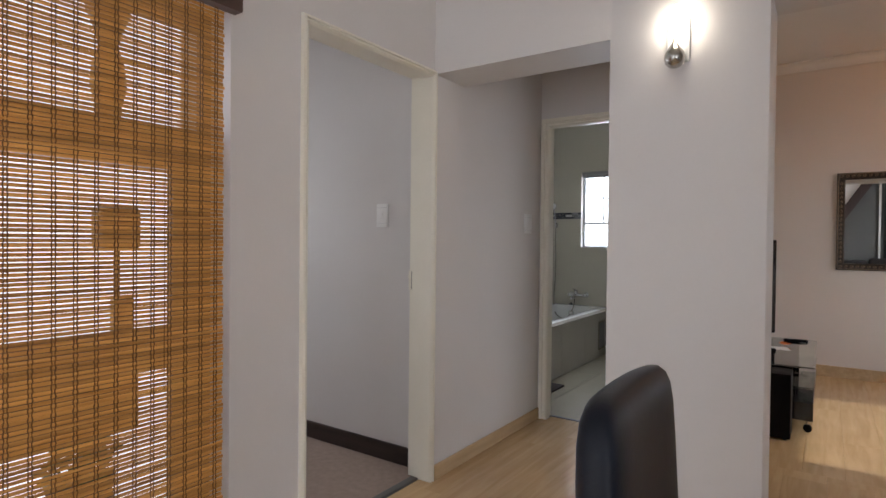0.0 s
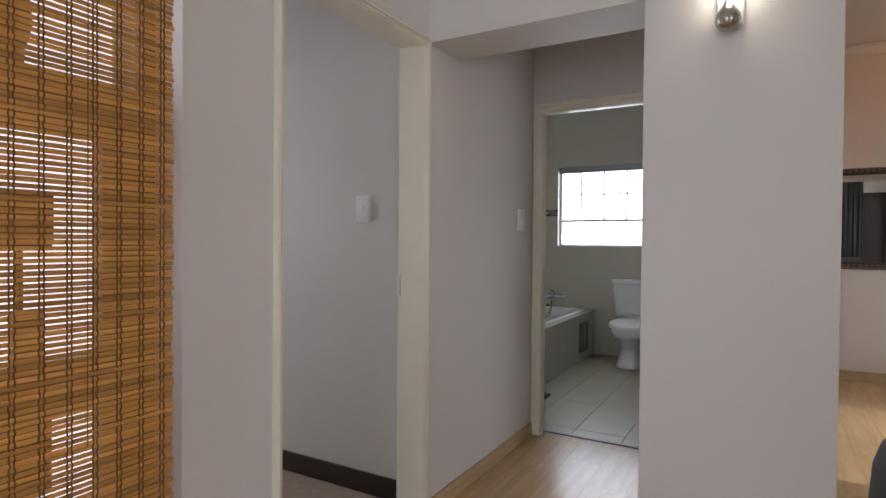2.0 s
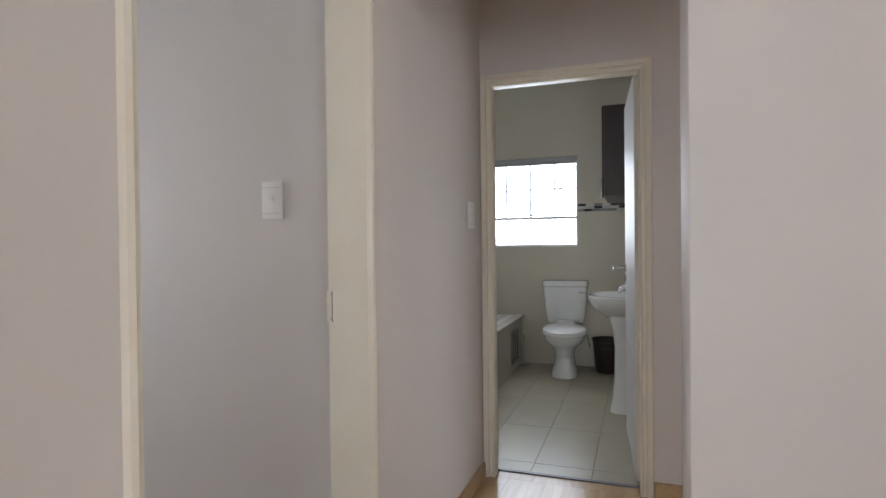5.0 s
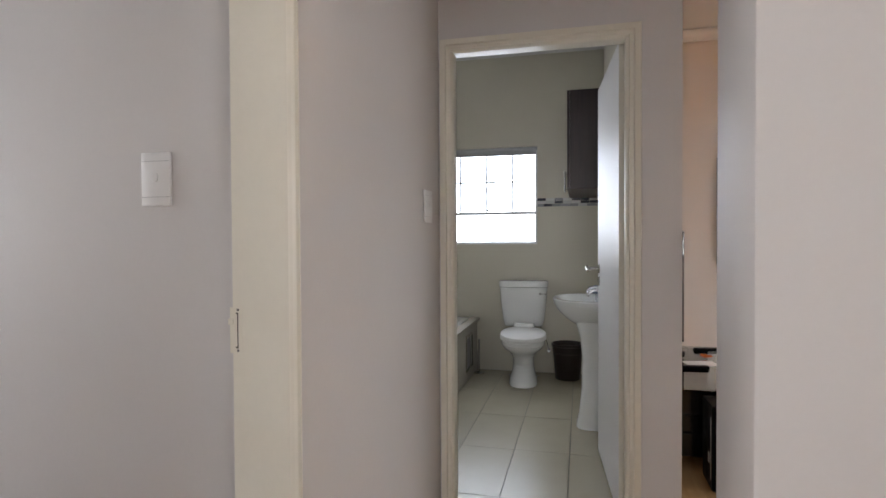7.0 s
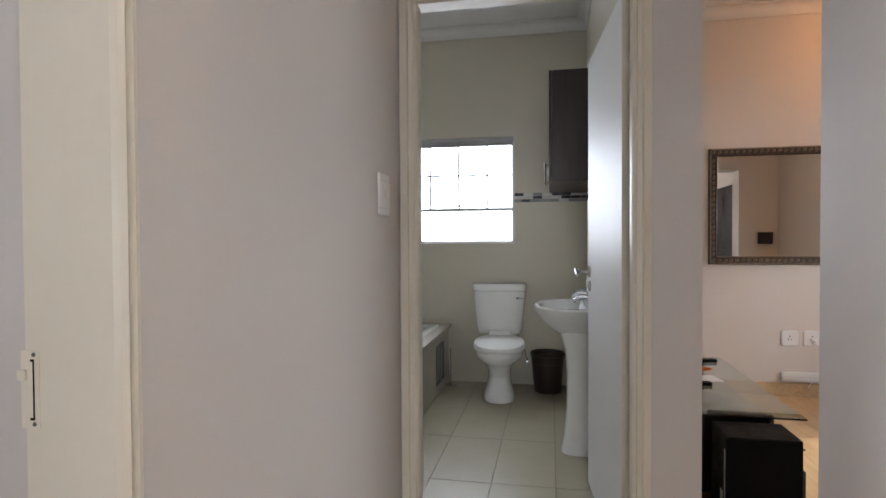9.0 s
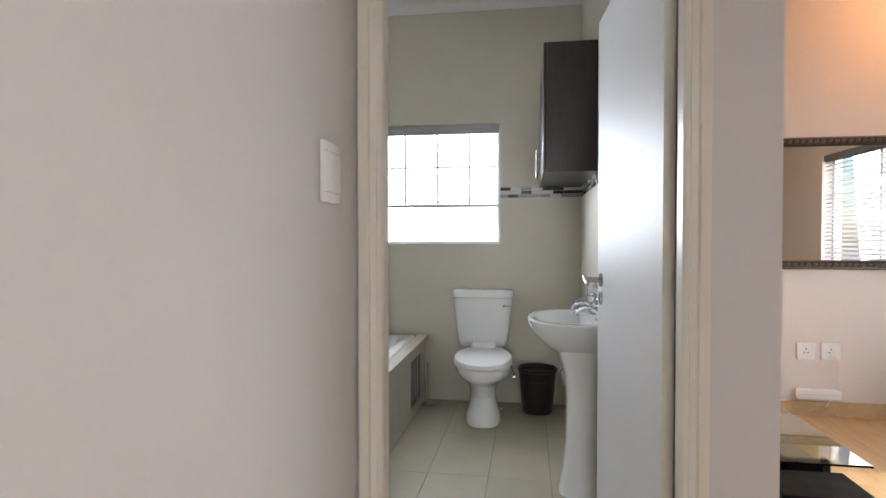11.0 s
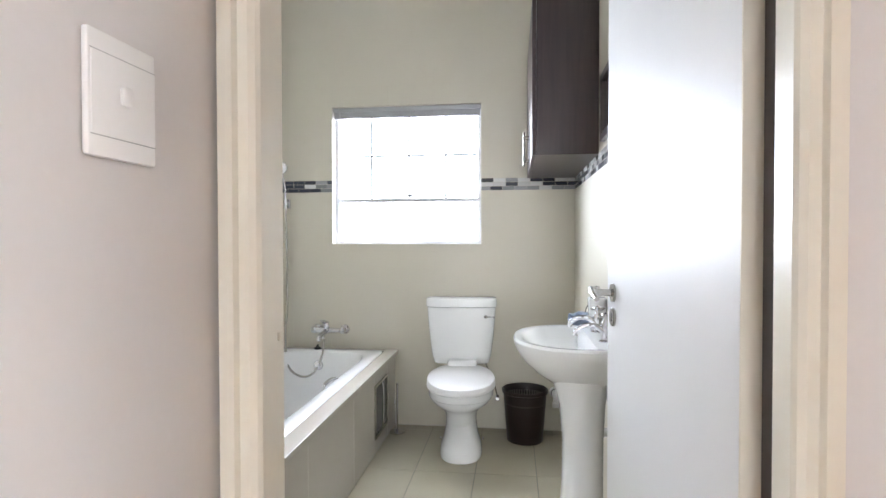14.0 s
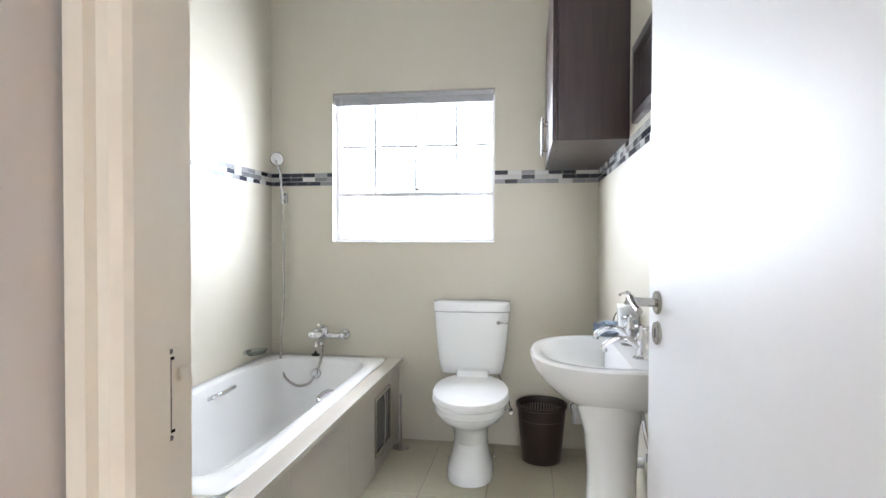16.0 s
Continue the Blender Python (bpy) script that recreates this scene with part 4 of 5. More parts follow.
def pipe_fitting():
    t = thing("pipe_fitting", (0.605, YB - 0.0095, 0.245), "white plastic waste pipe fitting on the tiled wall", "pipe fitting")
    part("flange", lathe([(0.034, 0.0), (0.034, 0.006), (0.026, 0.010)], pose(0, 0, 0, 90, 0, 0), 24), PLASTIC_W, t)
    part("elbow", tube(curve_points([(0, -0.006, 0), (0, -0.04, 0.0), (0.006, -0.058, -0.012), (0.008, -0.062, -0.05)], 6), 0.022, 16), PLASTIC_W, t)
    part("collar", lathe([(0.027, -0.075), (0.028, -0.072), (0.028, -0.050), (0.024, -0.046)], Matrix.Translation((0.008, -0.062, 0)), 24), PLASTIC_W, t)
    part("seal", lathe([(0.0225, -0.006), (0.0265, -0.004), (0.0265, 0.004), (0.0225, 0.006)], Matrix.Translation((0, -0.026, 0)) @ pose(0, 0, 0, 90, 0, 0), 20), RUBBER, t, "black rubber seal")


pipe_fitting()


def stand_pole():
    t = thing("toilet_brush", (-0.368, 2.625, 0), "slim chrome pole stand on a round base beside the bath", "toilet brush")
    part("base", lathe([(0.050, 0), (0.052, 0.004), (0.050, 0.008), (0.012, 0.011)], n=32), STEEL, t)
    part("pole", lathe([(0.0075, 0.010), (0.0075, 0.292), (0.0095, 0.294), (0.0095, 0.304), (0.005, 0.308)], n=16), CHROME, t)
    part("pole", lathe([(0.004, 0.010), (0.004, 0.20), (0.002, 0.205)], Matrix.Translation((-0.016, 0.01, 0)), 12), CHROME, t)


stand_pole()


def wall_cabinet():
    x0, x1, y0, y1, z0, z1 = 0.452, XR - 0.010, 1.785, YB - 0.012, 1.575, 2.285
    t = thing("wall_cabinet", (0, 0, z0), "dark mahogany wall cabinet with two doors", "cabinet")
    h = z1 - z0
    part("body", box(x0, x1, y0, y1, 0, h, 0.0015), CAB, t, smooth=False)
    mid = (y0 + y1) / 2
    for a, b, hy in ((y0 + 0.001, mid - 0.0015, mid - 0.045), (mid + 0.0015, y1 - 0.001, mid + 0.045)):
        d = part("cabinet_door", box(x0 - 0.019, x0 - 0.001, a, b, 0.001, h - 0.001, 0.0015), CAB, t, smooth=False)
        part("handle", tube([(x0 - 0.048, hy, 0.018), (x0 - 0.048, hy, 0.185)], 0.006, 12), STEEL, d, "brushed nickel bar handle")
        for z in (0.04, 0.163):
            part("handle_post", tube([(x0 - 0.020, hy, z), (x0 - 0.046, hy, z)], 0.004, 10), STEEL, d)


wall_cabinet()


def small_mirror():
    t = thing("wall_mirror", (XR - 0.009, 1.36, 1.60), "dark framed bathroom mirror above the basin", "mirror")
    a, b, z0, z1 = -0.26, 0.265, 0.0, 0.27
    part("mirror_frame", boxes((-0.022, 0, a, a + 0.03, z0, z1), (-0.022, 0, b - 0.03, b, z0, z1), (-0.022, 0, a + 0.03, b - 0.03, z0, z0 + 0.03), (-0.022, 0, a + 0.03, b - 0.03, z1 - 0.03, z1), bevel=0.002), CAB, t, smooth=False)
    part("glass", box(-0.010, -0.004, a + 0.029, b - 0.029, z0 + 0.029, z1 - 0.029), MIRROR, t, smooth=False)


small_mirror()


def bath_mat():
    t = thing("bath_mat", (-0.335, 0.80, 0.0), "dark brown bath mat on the tiles", "mat")
    bm = box(-0.32, 0.09, -0.17, 0.11, 0.0, 0.014, 0.005)
    part("pile", bm, MAT_BROWN, t)


bath_mat()


# ---- switches and sockets ----
def switch(at, normal, label, w=0.076, h=0.122):
    t = thing("light_switch", at, label, "light switch")
    t.rotation_euler = Vector(normal).to_track_quat("Z", "Y").to_euler()
    part("plate", box(-w / 2, w / 2, -h / 2, h / 2, 0.0005, 0.009, 0.003), PLASTIC_W, t)
    part("cover", box(-w / 2 + 0.003, w / 2 - 0.003, -h / 2 + 0.022, h / 2 - 0.022, 0.009, 0.0105, 0.0008), PLASTIC_W, t)
    for y in (-h / 2 + 0.0215, h / 2 - 0.0215):
        part("seam", box(-w / 2 + 0.002, w / 2 - 0.002, y - 0.0005, y + 0.0005, 0.009, 0.0094), RAIL_GREY, t, "fine shadow line", False)
    part("rocker", loft([rounded(0, 0.004, z, 0.0085 - d, 0.0105 - d, 24, 4) for z, d in ((0.0105, 0), (0.0135, 0), (0.0145, 0.0015))]), PLASTIC_W, t)
    return t


switch((HX + 0.0005, -0.202, 1.347), (1, 0, 0), "white plastic light switch on the hall wall", 0.104, 0.128)
switch((-0.476, -1.1905, 1.366), (0, -1, 0), "white plastic light switch on the bedroom wall", 0.083, 0.130)


def socket(at, label, plug):
    t = thing("wall_socket", at, label, "socket", "sockets on the living room wall")
    t.rotation_euler = (radians(90), 0, 0)
    part("plate", loft([rounded(0, 0, z, 0.061 - d, 0.060 - d, 32, 10) for z, d in ((0.001, 0.0), (0.006, 0.0), (0.010, 0.004))]), PLASTIC_W, t)
    for x, y in ((0, 0.016), (-0.012, -0.006), (0.012, -0.006)):
        part("hole", disc((x, y, 0.0098), (0, 0, 1), 0.0042, 0.0006, 0.0001, 12), BLACK, t)
    part("rocker", box(-0.008, 0.008, 0.028, 0.044, 0.010, 0.0135, 0.001), PLASTIC_W, t, smooth=False)
    if plug:
        part("plug", lathe([(0.021, 0.010), (0.022, 0.022), (0.016, 0.032), (0.006, 0.034)], Matrix.Translation((0.016, -0.022, 0)), 20), PLASTIC_W, t)
        part("cable", tube(curve_points([(0.016, -0.022, 0.034), (0.03, -0.06, 0.05), (0.045, -0.15, 0.03), (0.02, -0.28, 0.02), (-0.03, -0.37, 0.02)], 6), 0.0028, 8), PLASTIC_W, t, "white cable")


socket((2.222, YB - 0.0005, 0.438), "white wall socket low on the living room wall", False)
socket((2.376, YB - 0.0005, 0.440), "white wall socket with two plugged cables", True)


def cable_box():
    t = thing("cable_box", (2.30, YB - 0.002, 0.122), "white plastic cable cover lying along the skirting", "cable cover")
    part("cover", box(-0.14, 0.13, -0.045, 0.0, 0.0, 0.064, 0.006), PLASTIC_W, t)
    part("lid_seam", box(-0.139, 0.129, -0.0458, -0.044, 0.030, 0.0315), RAIL_GREY, t, "fine lid seam", False)


cable_box()


# ---- hall and dining things ----
def wall_lamp():
    t = thing("wall_lamp", (1.092, PY0, 1.905), "lit opal glass wall lamp on a nickel drop bracket", "wall lamp")
    part("back_plate", box(-0.040, 0.042, -0.012, -0.001, 0.020, 0.190, 0.006), PLASTIC_W, t, "white back plate")
    prof = [(0.005, -0.010), (0.022, -0.004), (0.034, 0.010), (0.039, 0.028), (0.036, 0.046), (0.024, 0.064), (0.012, 0.084), (0.005, 0.108), (0.002, 0.165)]
    part("drop", lathe(prof, Matrix.Translation((-0.005, -0.045, 0)), 28), STEEL, t, "brushed nickel teardrop")
    part("arm", tube([(0, -0.008, 0.06), (-0.003, -0.03, 0.062), (-0.005, -0.045, 0.062)], 0.008, 12), STEEL, t)
    part("shade", lathe([(0.010, 0.122), (0.024, 0.126), (0.030, 0.150), (0.030, 0.190), (0.022, 0.215), (0.008, 0.225)], Matrix.Translation((0.004, -0.055, 0)), 32), LAMP_GLASS, t, "lit opal glass bulb shade")


wall_lamp()


def bamboo_blind():
    y0, y1, zt, zb, x = -3.68, -2.514, 1.955, 0.03, 0.0
    t = thing("bamboo_blind", (x, (y0 + y1) / 2, 1.988), "honey brown bamboo slat blind hanging over a glazed door", "blind")
    hw = (y1 - y0) / 2
    part("headrail", box(-0.022, 0.024, -hw - 0.03, hw + 0.055, -0.035, 0.025, 0.004), RAIL, t, "brown stained headrail", False)
    for yb in (hw - 0.08, -hw + 0.08):
        part("bracket", box(-0.069, -0.022, yb - 0.02, yb + 0.02, -0.02, 0.02, 0.002), FRAME_DARK, t, smooth=False)
    me = []
    for k in range(5):
        w = 0.0046 + 0.0002 * (k % 3)
        prof = [(-0.0012, -w), (0.0007, -w), (0.0016, -w * 0.5), (0.0018, 0.0), (0.0015, w * 0.5), (0.0006, w), (-0.0012, w)]
        bm = loft([[Vector((u, yy, v)) for u, v in prof] for yy in (-hw, -hw * 0.3, hw * 0.4, hw)])
        for vtx in bm.verts:
            vtx.co.x += 0.0012 * math.sin(vtx.co.y * 4 + k)
        s = part("slat", bm, BAMBOO, t, smooth=False)
        me.append(s.data)
        s.location = (0, 0, -0.050 - 0.0118 * k)
    n = 5
    z = -0.050 - 0.0118 * 5
    rnd = random.Random(4)
    while z > zb - 2.0 + 0.02:
        s = new("slat", me[n % 5])
        s.parent = t
        s.location = (rnd.uniform(-0.0008, 0.0008), rnd.uniform(-0.003, 0.003), z + rnd.uniform(-0.0006, 0.0006))
        s.rotation_euler = (rnd.uniform(-0.0006, 0.0006), rnd.uniform(-0.06, 0.06), 0)
        z -= 0.0118
        n += 1
    yy = hw - 0.027
    while yy > -hw:
        bm = bmesh.new()
        for d in (-0.0042, 0.0042):
            pts = [Vector((0.0026 if j % 2 else 0.0016, yy + d + (0.0012 if j % 2 else -0.0012) * (1 if d > 0 else -1), -0.038 - 0.0118 * j)) for j in range(163)]
            tube(pts, 0.0019, 4, bm)
        part("warp_cord", bm, CORD, t, "brown woven cord", False)
        yy -= 0.0493
    part("pull_cord", tube([(0.006, hw - 0.19, -0.03), (0.006, hw - 0.192, -1.2)], 0.0012, 6), CORD, t)


bamboo_blind()


def dining_chair():
    t = thing("dining_chair", (1.328, -2.716, 0), "black faux leather high-back dining chair", "chair")
    t.rotation_euler = (0, 0, radians(0.8))
    # backrest panel lies along y, padded and slightly bowed; the seat towards plus x
    rings = []
    for z, near, far, th, k in ((0.40, 0.176, 0.176, 0.030, 4), (0.42, 0.182, 0.182, 0.036, 4), (0.60, 0.186, 0.184, 0.040, 4), (0.80, 0.184, 0.184, 0.040, 3.6), (0.90, 0.180, 0.184, 0.039, 3.6), (0.955, 0.174, 0.184, 0.037, 3.6), (0.985, 0.163, 0.182, 0.033, 3.6), (1.003, 0.146, 0.176, 0.026, 3.6), (1.013, 0.120, 0.162, 0.015, 3.6), (1.015, 0.08, 0.130, 0.006, 3.6)):
        lean = -0.05 * max(0, z - 0.45)
        ring = rounded(0.025 + lean, 0.0, z, th, 1.0, 48, k)
        for p in ring:
            p.y *= far if p.y > 0 else near
            p.x += 0.45 * p.y * p.y
        rings.append(ring)
    part("backrest", loft(rings), LEATHER, t, "padded black backrest")
    part("seat", loft([rounded(0.24, 0, z, rx, ry, 40, 6) for z, rx, ry in ((0.40, 0.205, 0.205), (0.405, 0.215, 0.215), (0.46, 0.220, 0.220), (0.478, 0.212, 0.212), (0.486, 0.17, 0.17))]), LEATHER, t, "padded black seat")
    for x, y in ((0.06, -0.18), (0.06, 0.18), (0.42, -0.18), (0.42, 0.18)):
        part("leg", loft([rounded(x, y, z, r, r, 12, 6) for z, r in ((0.0, 0.015), (0.40, 0.021))]), CAB, t, "dark wooden leg", False)


dining_chair()


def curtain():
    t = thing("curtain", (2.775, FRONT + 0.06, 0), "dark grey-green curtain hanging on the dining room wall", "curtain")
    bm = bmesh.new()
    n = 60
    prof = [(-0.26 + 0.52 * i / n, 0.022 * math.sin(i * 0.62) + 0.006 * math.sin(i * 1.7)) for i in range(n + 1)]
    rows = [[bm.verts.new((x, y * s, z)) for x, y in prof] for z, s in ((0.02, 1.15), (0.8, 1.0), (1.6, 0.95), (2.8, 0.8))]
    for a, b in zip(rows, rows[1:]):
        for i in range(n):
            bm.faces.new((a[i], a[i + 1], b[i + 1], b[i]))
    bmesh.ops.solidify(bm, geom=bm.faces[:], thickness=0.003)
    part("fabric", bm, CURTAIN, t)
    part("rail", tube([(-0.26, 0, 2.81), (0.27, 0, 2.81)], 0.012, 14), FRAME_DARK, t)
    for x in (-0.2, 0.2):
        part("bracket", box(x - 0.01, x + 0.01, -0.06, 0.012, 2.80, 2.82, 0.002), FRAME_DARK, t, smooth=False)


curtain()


def stair_side():
    """Wall coloured grey for its dim light under a dark sloping stair string, ending at a white corner post."""
    structure("wall_stair", boxes((1.66, 2.474, FRONT + 0.001, FRONT + 0.020, 0.0, 1.55)), DIM_WALL, "wall under the stair, its low light put into a grey colour")
    bm = bmesh.new()
    tri = [(1.66, 1.55), (2.474, 1.55), (2.474, 2.72), (2.36, 2.56)]
    loft([[Vector((x, FRONT + y, z)) for x, z in tri] for y in (0.001, 0.020)], bm=bm)
    structure("wall_stair_upper", bm, DIM_WALL, "wall following the slope of the stair, its low light put into a grey colour")
    bm = bmesh.new()
    quad = [(1.66, 1.44), (2.474, 2.745), (2.474, 2.958), (2.40, 2.958), (1.66, 1.77)]
    loft([[Vector((x, FRONT + y, z)) for x, z in quad] for y in (0.022, 0.062)], bm=bm)
    structure("trim_stair_string", bm, CAB, "dark timber string sloping up the wall")
    structure("trim_corner_post", boxes((2.476, 2.505, FRONT + 0.001, FRONT + 0.07, 0.0, 2.958), bevel=0.003), STEEL_WHITE, "narrow white corner post")


stair_side()


def sofa():
    t = thing("sofa", (2.30, FRONT + 0.55, 0), "low charcoal upholstered sofa against the dining room wall", "sofa")
    part("base", box(-0.85, 0.85, -0.42, 0.40, 0.08, 0.30, 0.03), SOFA, t)
    for x in (-0.345, 0.345):
        part("seat_cushion", box(x - 0.34, x + 0.34, -0.20, 0.42, 0.30, 0.46, 0.045), SOFA, t)
        part("back_cushion", box(x - 0.34, x + 0.34, -0.42, -0.21, 0.42, 0.90 + 0.05 * (x > 0), 0.06), SOFA, t)
    for x in (-0.78, 0.78):
        part("armrest", box(x - 0.08, x + 0.08, -0.42, 0.42, 0.28, 0.62, 0.05), SOFA, t)
        for y in (-0.34, 0.34):
            part("foot", lathe([(0.018, 0.0), (0.026, 0.08)], Matrix.Translation((x, y, 0)), 12), CAB, t)


sofa()


def dark_doors():
    """Closed pair of dark doors in the east wall, and one in the end wall."""
    for name, at, turn, w, h, label in (("door_2", (LIVX - 0.001, -3.25, 0), 90, 1.50, 2.10, "dark stained timber double door, closed"), ("door_3", (3.25, FRONT + 0.001, 0), 180, 0.42, 2.34, "dark stained narrow timber door, closed")):
        t = thing(name, at, label, "door", kind="structure")
        t.rotation_euler = (0, 0, radians(turn))
        n = 2 if w > 1 else 1
        for k in range(n):
            a = -w / 2 + w / n * k
            leaf = part("leaf", box(a + 0.003, a + w / n - 0.003, 0.0, 0.036, 0.008, h, 0.003), CAB, t, smooth=False)
            for z0, z1 in ((0.20, 0.92), (1.06, h - 0.16)):
                part("panel", box(a + 0.09, a + w / n - 0.09, 0.036, 0.044, z0, z1, 0.006), CAB, leaf, smooth=False)
        if n == 2:
            part("handle", tube([(-0.05, 0.05, 1.0), (-0.05, 0.075, 1.02), (-0.05, 0.075, 1.14), (-0.05, 0.05, 1.16)], 0.007, 10), STEEL, t, "steel pull handle")


dark_doors()


def wall_box():
    t = thing("wall_box", (3.32, PY1 + 0.001, 1.11), "small dark brown wooden box on the wall", "wall box")
    part("body", box(-0.08, 0.10, 0.0, 0.05, 0.0, 0.15, 0.004), CAB, t, smooth=False)
    part("lid", box(-0.083, 0.103, 0.0, 0.058, 0.15, 0.162, 0.003), CAB, t, smooth=False)
    part("knob", lathe([(0.004, 0.0), (0.008, 0.008), (0.005, 0.014)], Matrix.Translation((0.01, 0.05, 0.08)) @ pose(0, 0, 0, -90, 0, 0), 14), STEEL, t)


wall_box()


# ---- living room things ----
def wall_mirror():
    x0, x1, z0, z1 = 1.642, 2.99, 0.998, 1.888
    t = thing("wall_mirror", (0, YB - 0.001, 0), "large rectangular mirror in an ornate tarnished silver frame", "mirror")
    w = 0.062
    prof = [(0.0, 0.0), (0.0, -0.018), (0.006, -0.030), (0.014, -0.032), (0.018, -0.024), (0.044, -0.020), (0.048, -0.026), (0.054, -0.026), (w, -0.014), (w, 0.0)]

    def run(a, b, inward):
        a, b, inn = Vector(a), Vector(b), Vector(inward)
        d = (b - a).normalized()
        return loft([[a + inn * u + d * u + Vector((0, v, 0)) for u, v in prof], [b + inn * u - d * u + Vector((0, v, 0)) for u, v in prof]])

    for a, b, i in (((x0, 0, z0), (x1, 0, z0), (0, 0, 1)), ((x0, 0, z1), (x1, 0, z1), (0, 0, -1)), ((x0, 0, z0), (x0, 0, z1), (1, 0, 0)), ((x1, 0, z0), (x1, 0, z1), (-1, 0, 0))):
        part("frame_rail", run(a, b, i), GILT_DARK, t, smooth=False)
    part("glass", box(x0 + w - 0.004, x1 - w + 0.004, -0.012, -0.006, z0 + w - 0.004, z1 - w + 0.004), MIRROR, t, "silvered mirror glass", False)
    # scroll ornament along the frame
    def scroll(along):
        bm = bmesh.new()
        pts = []
        for k in range(15):
            a = k / 14 * 2 * math.pi * 1.25
            r = 0.0125 * (1 - 0.55 * k / 14)
            u, v = r * math.cos(a) + 0.004, r * math.sin(a)
            pts.append(Vector((u, 0, v)) if along == "x" else Vector((v, 0, u)))
        tube(pts, [0.0032 - 0.0001 * k for k in range(15)], 5, bm)
        s = Vector((0.021, 0, 0)) if along == "x" else Vector((0, 0, 0.021))
        tube([s, s * 0.6 + Vector((0.004, -0.001, 0.008)), s * 0.2 + Vector((0, 0, 0.011))], [0.0022, 0.004, 0.002], 5, bm)
        first = part("scroll", bm, GILT, t)
        return first

    spots = []
    x = x0 + 0.03
    while x < x1 - 0.03:
        spots += [("x", x, z0 + 0.031), ("x", x, z1 - 0.031)]
        x += 0.042
    z = z0 + 0.075
    while z < z1 - 0.06:
        spots += [("z", x0 + 0.031, z), ("z", x1 - 0.031, z)]
        z += 0.042
    made = {}
    for along, x, z in spots:
        if along not in made:
            o = scroll(along)
            made[along] = o.data
        else:
            o = new("scroll", made[along])
            o.parent = t
        o.location = (x, -0.024, z)
    bm = bmesh.new()
    for a, b, c, d in ((x0 + 0.001, x1 - 0.001, z0 + 0.006, z0 + 0.013), (x0 + 0.001, x1 - 0.001, z1 - 0.013, z1 - 0.006)):
        box(a + 0.012, b - 0.012, -0.036, -0.030, c, d, 0.002, bm)
    for a, b in ((x0 + 0.006, x0 + 0.013), (x1 - 0.013, x1 - 0.006)):
        box(a, b, -0.036, -0.030, z0 + 0.014, z1 - 0.014, 0.002, bm)
    part("outer_bead", bm, GILT, t, smooth=False)


wall_mirror()


def tv_stand():
    t = thing("tv_stand", (0.935, 0.74, 0), "black and glass television stand on castors", "tv stand")
    part("glass_top", box(0.0, 0.585, 0.0, 1.25, 0.422, 0.430, 0.002), GLASS_TOP, t, "clear glass top", False)
    part("glass_shelf", box(0.02, 0.585, 0.02, 1.21, 0.286, 0.294, 0.002), GLASS_TOP, t, "clear glass shelf", False)
    part("side_panel", box(0.01, 0.465, 0.03, 0.055, 0.20, 0.4215, 0.002), BLACK_GLOSS, t, smooth=False)
    part("side_panel", box(0.01, 0.465, 1.175, 1.20, 0.20, 0.4215, 0.002), BLACK_GLOSS, t, smooth=False)
    part("back_panel", box(0.01, 0.03, 0.056, 1.174, 0.20, 0.41, 0.002), BLACK_GLOSS, t, smooth=False)
    part("base_shelf", box(0.01, 0.585, 0.01, 1.22, 0.078, 0.199, 0.003), BLACK_GLOSS, t, smooth=False)
    for x, y in ((0.555, 0.04), (0.555, 1.18), (0.06, 0.04), (0.06, 1.18)):
        c = part("castor", lathe([(0.018, -0.013), (0.026, -0.010), (0.026, 0.010), (0.018, 0.013)], Matrix.Translation((x, y, 0.026)) @ pose(0, 0, 0, 90, 0, 0), 20), BLACK, t, "black castor wheel")
        part("castor_stem", tube([(x, y, 0.045), (x, y, 0.079)], 0.009, 10), CHROME, c)


tv_stand()


def subwoofer():
    t = thing("subwoofer", (1.13, 0.495, 0), "black subwoofer box beside the television stand", "speaker")
    part("cabinet", box(0.0, 0.277, 0.0, 0.215, 0.012, 0.415, 0.006), BLACK, t, smooth=False)
    part("side_trim", boxes((-0.003, 0.001, 0.02, 0.026, 0.06, 0.36), bevel=0.0005), RAIL_GREY, t, smooth=False)
    part("badge", box(-0.003, 0.001, 0.05, 0.08, 0.13, 0.18, 0.0005), RAIL_GREY, t, "small grey badge", False)
    for x, y in ((0.03, 0.03), (0.247, 0.03), (0.03, 0.185), (0.247, 0.185)):
        part("foot", lathe([(0.012, 0), (0.014, 0.012)], Matrix.Translation((x, y, 0)), 12), RUBBER, t)


subwoofer()


def television():
    t = thing("television", (1.09, 1.58, 0.4305), "black flat television on the glass stand", "television")
    t.rotation_euler = (0, 0, radians(-27))
    part("bezel", box(-0.030, 0.012, -0.30, 0.285, 0.06, 0.832, 0.004), BLACK, t, smooth=False)
    part("screen", box(0.0125, 0.0135, -0.285, 0.270, 0.080, 0.817), BLACK_GLOSS, t, "dark switched-off screen", False)
    part("back_cover", box(-0.055, -0.030, -0.20, 0.20, 0.15, 0.60, 0.010), BLACK, t)
    part("neck", box(-0.03, 0.0, -0.03, 0.03, 0.014, 0.065, 0.004), BLACK, t, smooth=False)
    part("foot", box(-0.06, 0.06, -0.15, 0.15, 0.0, 0.016, 0.004), BLACK, t, smooth=False)


television()


